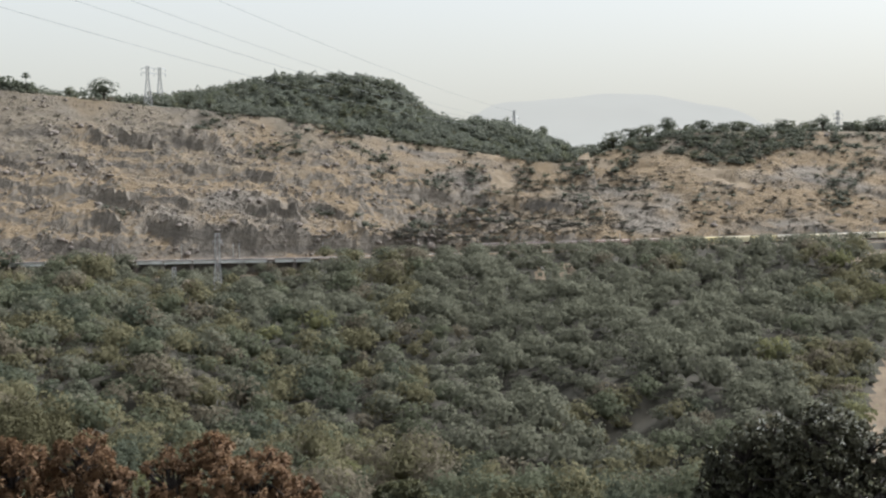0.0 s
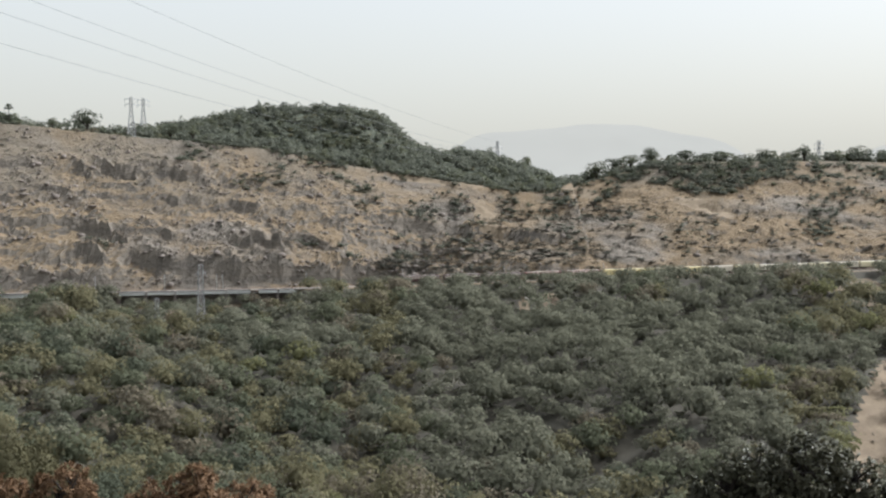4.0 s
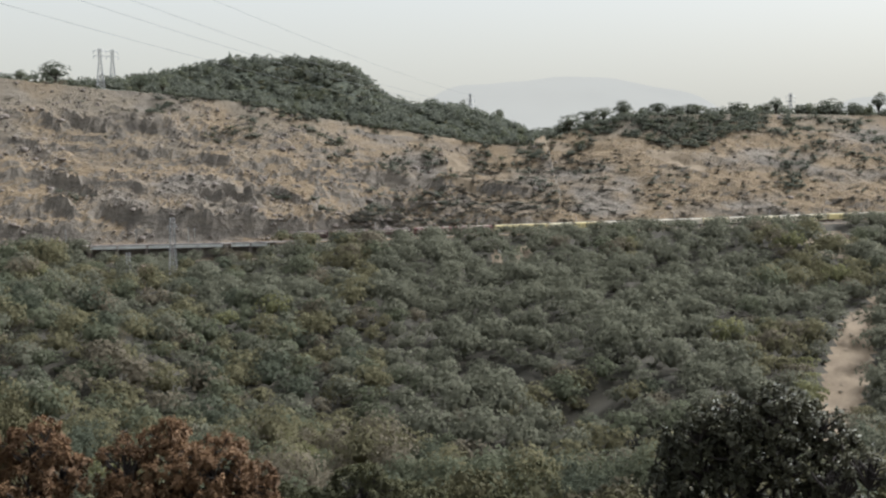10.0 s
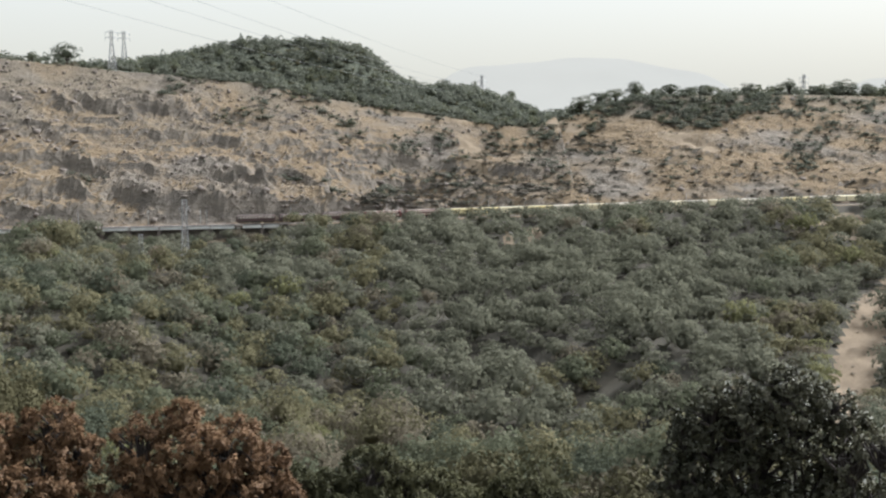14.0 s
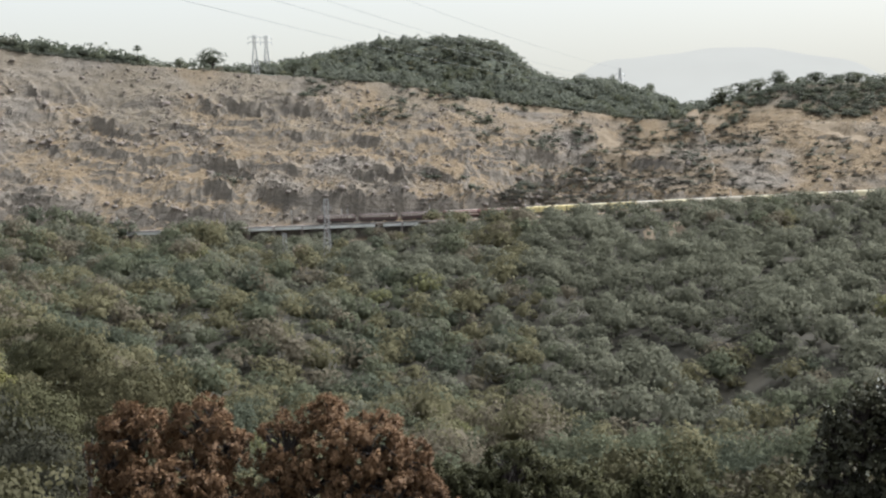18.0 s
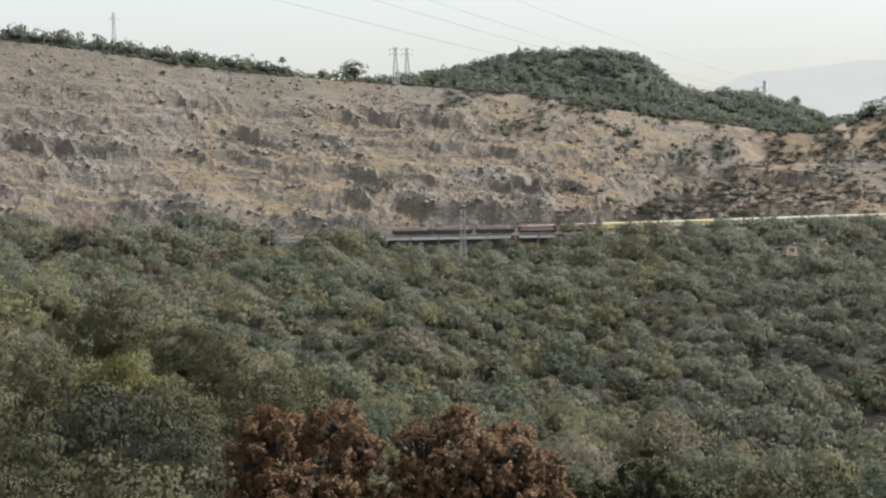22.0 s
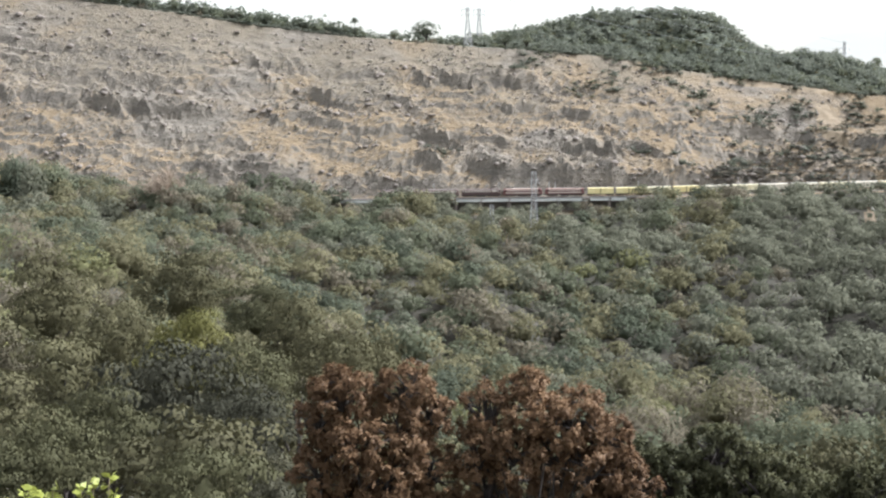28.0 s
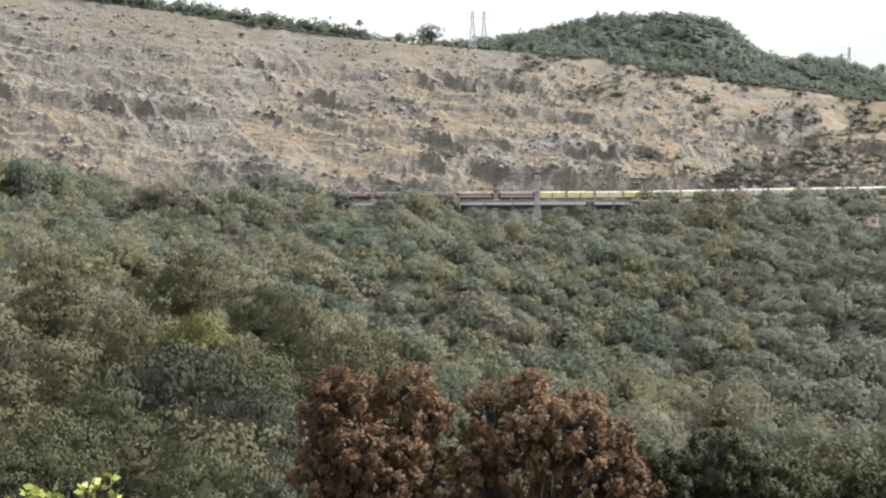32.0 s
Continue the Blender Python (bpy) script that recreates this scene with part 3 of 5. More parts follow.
# ---- the train ----
def bogie(parent, x, axles, wheel_r=0.5):
    b = part("bogie", box(x - axles * 0.95, x + axles * 0.95, -1.0, 1.0, 0.42, 0.82, 0.05), UNDER, parent)
    for i in range(axles):
        wx = x + (i - (axles - 1) / 2) * 1.8
        for s in (-0.84, 0.84):
            bm = bmesh.new()
            bmesh.ops.create_cone(bm, cap_ends=True, segments=16, radius1=wheel_r, radius2=wheel_r, depth=0.14, matrix=pose(wx, s, wheel_r, 90))
            part("wheel", bm, RAIL_STEEL, b)


def shell(length, half, z0, z1, nose, shoulder):
    """A body with raked ends and chamfered roof edges."""
    h = length / 2
    prof = [(-half, z0), (-half, z1 - shoulder), (-half + shoulder * 1.2, z1), (half - shoulder * 1.2, z1), (half, z1 - shoulder), (half, z0)]
    bm = bmesh.new()
    rings = []
    for x, inset in ((-h, 1), (-h + nose, 0), (h - nose, 0), (h, 1)):
        rings.append([bm.verts.new((x + (0.35 * inset * (1 if x < 0 else -1) * (1 if z > z0 + 1.2 else 0)), y * (1 - 0.06 * inset), z - (0.12 * inset if z > z0 + 1 else 0))) for y, z in prof])
    for a, b in zip(rings, rings[1:]):
        for i in range(len(prof)):
            j = (i + 1) % len(prof)
            bm.faces.new((a[i], b[i], b[j], a[j]))
    bm.faces.new(rings[0][::-1])
    bm.faces.new(rings[-1])
    bmesh.ops.recalc_face_normals(bm, faces=bm.faces[:])
    bmesh.ops.bevel(bm, geom=[e for e in bm.edges if e.calc_face_angle(0) > 0.5], offset=0.06, segments=2, affect="EDGES")
    return bm


def locomotive(striped):
    """striped: red with two cream bands; otherwise dark maroon with a cream band of louvred windows."""
    paint = RED if striped else MAROON
    v = thing("locomotive", pose(0, 0, 0), "red electric locomotive with two cream stripes on the hillside railway" if striped else "dark maroon electric locomotive with a cream window band", "locomotive", "locomotives at the head of the train")
    body = part("body", shell(19.6, 1.5, 1.15, 3.95, 1.2, 0.35), paint, v)
    part("underframe", box(-9.6, 9.6, -1.42, 1.42, 0.82, 1.148, 0.04), UNDER, v)
    part("transformer_tank", box(-2.4, 2.4, -1.25, 1.25, 0.25, 0.81, 0.06), UNDER, v)
    if striped:
        for z in (1.75, 2.95):
            for s in (-1, 1):
                part("stripe", box(-8.3, 8.3, min(s * 1.503, s * 1.53), max(s * 1.503, s * 1.53), z, z + 0.42), CREAM, body, "cream stripe")
    else:
        for s in (-1, 1):
            y0, y1 = sorted((s * 1.503, s * 1.525))
            part("window_band", box(-8.9, 8.9, y0, y1, 2.55, 3.45), CREAM, body, "cream band round the louvres")
            y0, y1 = sorted((s * 1.527, s * 1.545))
            louvre = box(-0.42, 0.42, y0, y1, 2.66, 3.30)
            me = bpy.data.meshes.new("louvre")
            louvre.to_mesh(me)
            louvre.free()
            me.materials.append(MAROON)
            for i in range(9):
                part("louvre", me, MAROON, body, "", pose(-6.6 + i * 1.5, 0, 0))
    for s in (-1, 1):
        part("windscreen", box(*sorted((s * 9.50, s * 9.62)), -1.1, 1.1, 2.6, 3.3, 0.02), GLASS, body, "dark cab glass")
        y0, y1 = sorted((s * 1.505, s * 1.55))
        for e in (-1, 1):
            x0, x1 = sorted((e * 7.75, e * 8.5))
            part("cab_window", box(x0, x1, y0 + 0.02 * s, y1 + 0.02 * s, 2.65, 3.3), GLASS, body)
            bm = bmesh.new()
            bar(bm, (e * 9.6, s * 0.95, 1.0), (e * 10.15, s * 0.95, 1.0), 0.16, 8)
            part("buffer", bm, UNDER, v)
    part("roof", box(-8.2, 8.2, -1.0, 1.0, 3.96, 4.06, 0.04), CREAM if striped else ROOF, v, "pale roof" if striped else "")
    for x in (-5.5, 5.5):
        bm = bmesh.new()
        bar(bm, (x - 1.1, 0, 4.2), (x + 0.2, 0, 4.42), 0.05)
        bar(bm, (x + 0.2, 0, 4.42), (x - 0.7, 0, 4.5), 0.05)
        bar(bm, (x - 0.7, -0.9, 4.5), (x - 0.7, 0.9, 4.5), 0.05)
        box(x - 1.3, x - 0.7, -0.5, 0.5, 4.06, 4.22, 0, bm)
        part("pantograph", bm, UNDER, v)
    bogie(v, -6.1, 3)
    bogie(v, 6.1, 3)
    return v


def wagon(paint, tone):
    """A covered goods wagon with two tall ribbed side panels."""
    v = thing("goods_wagon", pose(0, 0, 0), tone + " covered goods wagon with two ribbed side panels", "wagon", "wagons of the goods train")
    body = part("body", shell(13.2, 1.45, 1.12, 4.05, 0.1, 0.3), paint, v)
    part("underframe", box(-6.6, 6.6, -1.35, 1.35, 0.84, 1.118, 0.03), UNDER, v)
    part("roof", box(-6.5, 6.5, -1.0, 1.0, 4.055, 4.13, 0.03), ROOF, v)
    for s in (-1, 1):
        y0, y1 = sorted((s * 1.452, s * 1.51))
        for x in (-6.5, 0.0, 6.5):
            part("post", box(x - 0.16, x + 0.16, y0, y1, 1.14, 3.75), UNDER if x == 0 else ROOF, body)
        y0, y1 = sorted((s * 1.452, s * 1.49))
        for x0, x1 in ((-6.3, -0.22), (0.22, 6.3)):
            part("rail_bar", box(x0, x1, y0, y1, 3.55, 3.72), paint, body)
            part("rail_bar", box(x0, x1, y0, y1, 1.16, 1.34), paint, body)
            for k in range(1, 5):
                xx = x0 + (x1 - x0) * k / 5
                part("rib", box(xx - 0.05, xx + 0.05, y0, y1 - 0.01 * s, 1.345, 3.545), paint, body)
    for e in (-1, 1):
        for s in (-1, 1):
            bm = bmesh.new()
            bar(bm, (e * 6.6, s * 0.95, 1.0), (e * 6.97, s * 0.95, 1.0), 0.15, 8)
            part("buffer", bm, UNDER, v)
    bogie(v, -4.6, 2, 0.46)
    bogie(v, 4.6, 2, 0.46)
    return v


FIRST_LOCO = [locomotive(False), locomotive(True)]
FIRST_WAGON = [wagon(YELLOW, "bright yellow"), wagon(PALE_YELLOW, "pale yellow"), wagon(HAZED_CREAM, "hazed cream")]
TRAIN = []  # (vehicle, metres of its middle behind the first wagon's front)
for i in range(5):
    first = FIRST_LOCO[0 if i < 3 else 1]
    veh = first if i in (0, 3) else copy_thing(first, pose(0, 0, 0))
    TRAIN.append((veh, -(5 - i) * 21.0 + 10.2))
for i in range(24):
    # wagon paint differs; paler behind the first two, with haze put into it
    kind_of = 0 if i < 2 else (1, 2, 1, 0, 2, 1, 2, 2, 1, 2)[i % 10]
    first = FIRST_WAGON[kind_of]
    used = any(v is first for v, _ in TRAIN)
    TRAIN.append((copy_thing(first, pose(0, 0, 0)) if used else first, i * 14.0 + 7.0))


# ---- towers and wires ----
def lattice(at, tall, foot, neck, arms, label, group, arm_half=3.6, r=0.15):
    """A steel lattice tower: four legs, rings of bracing, cross-arms with insulators."""
    t = thing("lattice_tower", pose(*at, 0, 0, 20), label, "pylon", group)
    levels = max(5, int(tall / 3.2))
    corner = lambda k, s: ((foot + (neck - foot) * min(1, k / (levels * 0.72))) * s[0], (foot + (neck - foot) * min(1, k / (levels * 0.72))) * s[1], tall * k / levels)
    cs = ((-1, -1), (1, -1), (1, 1), (-1, 1))
    for s in cs:
        lv, lf = tubes([[(corner(k, s), r) for k in range(levels + 1)]], 4)
        part("leg", mesh_from("leg", lv, lf, STEEL), STEEL, t)
    for k in range(levels):
        bm = bmesh.new()
        for i in range(4):
            a, b = cs[i], cs[(i + 1) % 4]
            bar(bm, corner(k, a), corner(k + 1, b), r * 0.6, 3)
            bar(bm, corner(k, b), corner(k + 1, a), r * 0.6, 3)
            bar(bm, corner(k + 1, a), corner(k + 1, b), r * 0.6, 3)
        part("bracing", bm, STEEL, t)
    for z in arms:
        for s in (-1, 1):
            bm = bmesh.new()
            for y in (-neck, neck):
                bar(bm, (s * neck, y, z), (s * arm_half, 0, z + 0.3), r * 0.8, 3)
            bar(bm, (s * neck, 0, z + 1.2), (s * arm_half, 0, z + 0.3), r * 0.7, 3)
            arm = part("crossarm", bm, STEEL, t)
            bm = bmesh.new()
            bar(bm, (s * arm_half, 0, z + 0.3), (s * arm_half, 0, z - 1.4), 0.13, 6)
            part("insulator", bm, WIRE, arm)
    return t


def on_ground(az, r, sink=0.0):
    x, y = r * math.sin(radians(az)), r * math.cos(radians(az))
    return (x, y, height(x, y) - sink)


hilltop = "pylons along the hilltop"
lattice(on_ground(-13.66, 735, 0.3), 23.5, 2.3, 0.7, (22.0, 19.0), "slim grey lattice pylon on the hilltop", hilltop)
lattice(on_ground(-13.12, 790, 0.3), 22.5, 2.1, 0.7, (21.0, 18.0), "slim grey lattice pylon on the hilltop", hilltop)
lattice(on_ground(-26.5, 930, 0.3), 36, 2.6, 0.8, (31,), "tall grey lattice pylon behind the hilltop trees", hilltop)
lattice(on_ground(18.03, 860, 0.3), 21, 2.0, 0.7, (18.5, 15.5), "grey lattice pylon above the tree-lined ridge", hilltop)
lattice(on_ground(3.35, 905, 0.3), 20, 2.0, 0.6, (15, 11), "small far lattice pylon on the wooded shoulder", hilltop)
valley = "lattice masts in the forest"
lattice(on_ground(-10.6, 556, 0.3), 33, 2.1, 1.0, (29,), "tall grey lattice mast standing in the forest below the railway", valley, 2.2, 0.10)
lattice(on_ground(-12.6, 552, 0.3), 18, 1.6, 0.8, (), "short grey lattice mast standing in the forest below the railway", valley, 2.0, 0.09)


def power_line(z0, z1, off):
    pts = []
    for i in range(41):
        k = -0.12 + 1.12 * i / 40
        pts.append(((-150 + 204 * k + off, 150 + 752 * k, z0 + (z1 - z0) * k - 28 * k * (1 - k)), 0.055))
    vs, fs = tubes([pts], 5)
    ob = new("power_line", mesh_from("power_line", vs, fs, WIRE))
    tagged(ob, "thin sagging power line across the valley to the hill", "power line", "power lines")


for z0, z1, off in ((50, 33, -2.5), (57, 36, 2.5), (66, 39, -2.5), (76, 46, 2.5)):
    power_line(z0 + EYE, z1 + EYE, off)


# ---- foliage ----
rng = np.random.default_rng(7)


def round_mesh(level):
    ball = bmesh.new()
    bmesh.ops.create_icosphere(ball, subdivisions=level, radius=1)
    out = np.array([v.co[:] for v in ball.verts]), np.array([[v.index for v in f.verts] for f in ball.faces])
    ball.free()
    return out


ICO_V, ICO_F = round_mesh(1)


def cards(centers, normals, size, g, radial):
    """Small leaf sprays as bent quads round given points, all facing outwards."""
    n = len(centers)
    nn = normals / (np.linalg.norm(normals, axis=1, keepdims=True) + 1e-9)
    nn = np.where((nn * radial).sum(1, keepdims=True) < 0, -nn, nn)
    t = np.cross(nn, g.normal(size=(n, 3)))
    t /= np.linalg.norm(t, axis=1, keepdims=True) + 1e-9
    b = np.cross(nn, t)
    s = (size * g.uniform(0.6, 1.35, n))[:, None]
    v = np.stack([centers - t * s, centers - b * s * 0.75 + nn * s * 0.15, centers + t * s, centers + b * s * 0.75 + nn * s * 0.15], 1)
    f = np.arange(n * 4).reshape(n, 4)
    return v.reshape(-1, 3), np.concatenate([f[:, [0, 1, 2]], f[:, [0, 2, 3]]])


def crown(seed, lobes, per, leaf, wide=0.46, tall=0.36, centre=0.60, size=1.0, whole=0.6, flat=0.75, loose=0.3):
    """A crown one high: uneven boughs of leaf sprays, thick on top and open below, round a ragged dark heart. Vertices, triangles, normals."""
    g = np.random.default_rng(seed)
    heart = ICO_V * g.uniform(0.30, 0.52, (len(ICO_V), 1)) * (wide, wide, tall) + (0, 0, centre)
    vs, fs, ns, base = [heart], [ICO_F], [ICO_V], len(heart)
    squash = g.uniform(0.82, 1.18, 2)
    for i in range(lobes):
        a = i * 2.399963 + g.uniform(-0.5, 0.5)
        up = max(-0.45, min(0.95, 1 - 1.4 * (i + 0.5) / lobes + g.uniform(-0.18, 0.18)))
        ring = math.sqrt(max(0, 1 - up * up))
        k = g.uniform(0.52, 0.92)
        c = np.array([math.cos(a) * ring * wide * k * squash[0], math.sin(a) * ring * wide * k * squash[1], centre + up * tall * k])
        r = g.uniform(0.11, 0.24) * size
        n = max(6, int(per * (r / 0.18) ** 2))
        d = g.normal(size=(n, 3))
        d[:, 2] = np.abs(d[:, 2]) - 0.25
        d /= np.linalg.norm(d, axis=1, keepdims=True)
        p = c + d * r * g.uniform(0.55, 1.08, (n, 1)) ** 0.6 * (1.15, 1.15, flat)
        v, f = cards(p, d + g.normal(size=(n, 3)) * 0.35 + (0, 0, 0.25), leaf, g, d)
        vs.append(v)
        fs.append(f + base)
        soft = 1.0 * (v - c) / r / (1.15, 1.15, flat) + np.repeat(g.normal(size=(n, 3)) * loose, 4, 0) + whole * (v - (0, 0, centre - 0.2)) / (wide, wide, tall + 0.2)
        ns.append(soft / (np.linalg.norm(soft, axis=1, keepdims=True) + 1e-9))
        base += len(v)
    return np.concatenate(vs), np.concatenate(fs), np.concatenate(ns)


SMALL_CROWNS = []
for k in range(5):
    SMALL_CROWNS.append(crown(150 + k, 6, 8, 0.080, 0.42 + 0.03 * (k % 4), 0.33, 0.50))
BUSHES = []
for k in range(4):
    BUSHES.append(crown(170 + k, 3, 9, 0.085, 0.42, 0.36, 0.40))
FAR_CROWNS = []
for k in range(8):
    FAR_CROWNS.append(crown(100 + k, 13 + k % 4, 30, 0.032, 0.38 + 0.03 * (k % 4), 0.36 + 0.03 * (k % 3), 0.54, 1.05, 0.35, 0.9, 0.08))
for k in range(8):  # the same with fewer sprays, for the far slope
    FAR_CROWNS.append(crown(120 + k, 11 + k % 3, 21, 0.044, 0.38 + 0.03 * (k % 4), 0.36 + 0.03 * (k % 3), 0.54, 1.1, 0.35, 0.9, 0.08))


def scatter(name, spots, crowns, mats, label, category):
    """spots: x, y, z, width, height, turn, material number, crown number. One joined mesh."""
    vs, fs, ns, ix, base = [], [], [], [], 0
    for x, y, z, w, h, turn, mi, ci in spots:
        v, f, q = crowns[int(ci)]
        c, s = math.cos(turn), math.sin(turn)
        p, o = np.empty_like(v), np.empty_like(q)
        p[:, 0], p[:, 1], p[:, 2] = (v[:, 0] * c - v[:, 1] * s) * w + x, (v[:, 0] * s + v[:, 1] * c) * w + y, v[:, 2] * h + z
        o[:, 0], o[:, 1], o[:, 2] = q[:, 0] * c - q[:, 1] * s, q[:, 0] * s + q[:, 1] * c, q[:, 2]
        vs.append(p)
        ns.append(o)
        fs.append(f + base)
        ix.append(np.full(len(f), mi))
        base += len(v)
    ob = new(name, mesh_from(name, np.concatenate(vs), np.concatenate(fs), mats, np.concatenate(ix), True, np.concatenate(ns)))
    return tagged(ob, label, category, kind="stuff")


def forest_spots():
    """Places of the forest trees, and of the low growth between them."""
    spots, low = [], []
    y = 62.0
    while y < 660:
        gap = 8.8
        x = -0.80 * y - 12
        while x < 0.52 * y + 20:
            px, py = x + rng.uniform(-0.45, 0.45) * gap, y + rng.uniform(-0.45, 0.45) * gap
            x += gap
            u = py - rail_y(px)
            if u > -5.5 or bare_soil(px, py):
                continue
            z = height(px, py)
            h = (9.0 + 8.0 * rng.random() ** 1.5) * (1 + 0.4 * noise.noise(Vector((px / 24, py / 24, 8))))
            if -212 < px < -62 and u > -75:  # kept low in front of the viaduct
                top = rail_z(px) - 2.6 + 9.5 * step(-148, -158, px) * (1 - step(-190, -193, px) * step(-207, -203, px)) - 1.2 * step(-12, -30, u) + 2.2 * noise.noise(Vector((px / 9, py / 9, 1)))
                h = max(h, top - z) if px < -154 and u > -26 and not -207 < px < -190 else min(h, top - z)
            elif px >= -62 and u > -45:
                top = rail_z(px) + 5.2 + 0.3 * (1 - step(-15, 12, px)) + 0.7 * step(40, 120, px) + 1.2 * noise.noise(Vector((px / 10, py / 10, 1))) + (-u - 8) * 0.03
                h = min(max(h, top - z) if u > -24 else h, top - z)
            elif px <= -212 and u > -40:
                h = max(h, rail_z(px) + 5.5 + 0.05 * (-206 - px) + 12.0 * step(-312, -372, px) + 3.5 * noise.noise(Vector((px / 14, py / 14, 1))) - z)
            if abs(px + 175) < 12 and -18 < u < -6:  # the thicket that hides a stretch of the line
                h = rail_z(px) + 8.0 - 0.06 * (px + 175) ** 2 - z
            if h < 1.5:
                continue
            if math.degrees(math.atan2(z + h - EYE, math.hypot(px, py))) < -19 and rng.random() < 0.45:
                continue  # the steep bank below the viewpoint is thinly wooded
            w = min(max(h, 9.0) * rng.uniform(0.80, 1.15), 15)
            drift = noise.noise(Vector((px / 55, py / 55, 21)))
            roll = rng.random() + 0.7 * drift + 0.06
            az = math.degrees(math.atan2(px, py))
            # more of the hazed leaf far off and to the right
            greyed = 1.5 * step(-12, 8, az + 12 * noise.noise(Vector((px / 80, py / 80, 4)))) * step(290, 420, py) + 0.7 * step(380, 520, py)
            if rng.random() < (0.62 - 0.5 * step(0.05, 0.35, drift)) * greyed + 0.05:
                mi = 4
            elif roll < 0.22:
                mi = 1
            elif roll < 0.52:
                mi = 0
            elif roll < 0.90:
                mi = 2
            elif roll < 1.16:
                mi = 3
            else:
                mi = 5 if rng.random() < 0.35 else 2
            if az < -12 and py < 330 and rng.random() < 0.5:  # the sunny slope on this side is more olive
                mi = 5 if rng.random() < 0.2 else 2
            spots.append((px, py, z - 0.2, w, h, rng.uniform(0, 6.28), mi, rng.integers(0, 8) + (8 if py > 340 else 0)))
            if rng.random() < 0.75 and u < -14 and not bare_soil(px + 4.4, py + 3.5):
                low.append((px + 4.4, py + 3.5, height(px + 4.4, py + 3.5) - 0.3, rng.uniform(6, 9), min(h, rng.uniform(2.5, 4.8)), rng.uniform(0, 6.28), mi, rng.integers(0, 4)))
            if h > 1.5 * w:  # lower growth under a tall tree
                spots.append((px + rng.uniform(-2, 2), py - 1.5, z - 0.2, w * 1.1, h * 0.55, rng.uniform(0, 6.28), mi, 8 + rng.integers(0, 8)))
        y += gap * 0.92
    return spots, low


SPOTS, LOW_SPOTS = forest_spots()
SPOTS = sorted(SPOTS, key=lambda s: s[0] ** 2 + s[1] ** 2)
NEAR_SPOTS, FAR_SPOTS = SPOTS[:340], SPOTS[340:]
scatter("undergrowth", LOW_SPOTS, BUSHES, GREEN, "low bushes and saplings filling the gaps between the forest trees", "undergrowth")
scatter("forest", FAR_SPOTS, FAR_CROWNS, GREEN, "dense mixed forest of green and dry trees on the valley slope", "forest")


def tree_kind(seed, mi, fine):
    """A forest tree one metre high: tapered trunk with limbs, and a crown of leaf sprays."""
    g = np.random.default_rng(seed)
    paths = [[((0, 0, -0.05), 0.030), ((0.01, 0.0, 0.2), 0.024), ((0.0, 0.01, 0.45), 0.016), ((0.02, 0.0, 0.75), 0.006)]]
    for i in range(7):
        a, z = i * 2.4 + g.uniform(-.4, .4), g.uniform(0.2, 0.5)
        d = np.array([math.cos(a), math.sin(a), g.uniform(0.6, 1.3)])
        paths.append([((0, 0, z), 0.013), (tuple(np.array((0, 0, z)) + d * 0.16), 0.009), (tuple(np.array((0, 0, z)) + d * 0.3 + (0, 0, -0.02)), 0.003)])
    tv, tf = tubes(paths, 5)
    trunk = mesh_from("trunk", tv, tf, BARK, smooth=True)
    cv, cf, cn = crown(seed, 40, 330, 0.0115, 0.46, 0.36, 0.58, 0.70, 0.3, 0.42, 0.1) if fine else crown(seed, 20, 60, 0.025, 0.46, 0.36, 0.58, 0.80, 0.35, 0.55, 0.1)
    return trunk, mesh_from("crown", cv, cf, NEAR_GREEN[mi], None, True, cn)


# a few larger trees of the near slope: direction, distance, top's elevation, width, kind of leaf
LARGE = ((-28.2, 98, -8.83, 15, 1), (-20.6, 118, -9.04, 11, 2), (-26.5, 57, -13.86, 7.4, 0), (-33.7, 62, -12.1, 6.5, 0), (-36.2, 78, -10.6, 10, 2), (-36.6, 60, -13.2, 6, 0), (-32.6, 104, -9.2, 12, 2),
         (-27.1, 138, -8.04, 13, 5), (-33.2, 200, -5.9, 17, 2), (-27.3, 235, -5.3, 20, 2), (-23.8, 172, -6.9, 12, 0), (-30.4, 150, -7.6, 12, 2), (-22.9, 66, -14.9, 5.5, 4), (-18.5, 140, -9.4, 14, 2), (-35.5, 118, -8.6, 12, 3),
         (-24.4, 108, -9.6, 10, 0), (-24.9, 84, -11.6, 8, 1), (-31.0, 78, -11.2, 8, 0), (-22.0, 150, -7.9, 12, 2), (-24.6, 40, -17.3, 4.4, 0), (-22.3, 41, -17.9, 3.8, 2))


def large_spots():
    out = []
    for k, (az, r, el, w, mi) in enumerate(LARGE):
        x, y = r * math.sin(radians(az)), r * math.cos(radians(az))
        z = height(x, y)
        out.append((x, y, z - 0.2, w, max(2.2, EYE + r * math.tan(radians(el)) - z), 0.7 * k, mi, k))
    return out


LARGE_SPOTS = large_spots()
NEAR_SPOTS = LARGE_SPOTS + [q for q in NEAR_SPOTS if all(math.hypot(q[0] - p[0], q[1] - p[1]) > 0.42 * p[3] + 0.2 * q[3] for p in LARGE_SPOTS)
                            and not any(abs(math.degrees(math.atan2(q[0], q[1]) - math.atan2(p[0], p[1]))) < math.degrees(0.42 * p[3] / math.hypot(p[0], p[1])) and math.hypot(q[0], q[1]) < math.hypot(p[0], p[1])
                                        and math.hypot(q[0], q[1]) > 0.72 * math.hypot(p[0], p[1]) for p in LARGE_SPOTS[:3])]
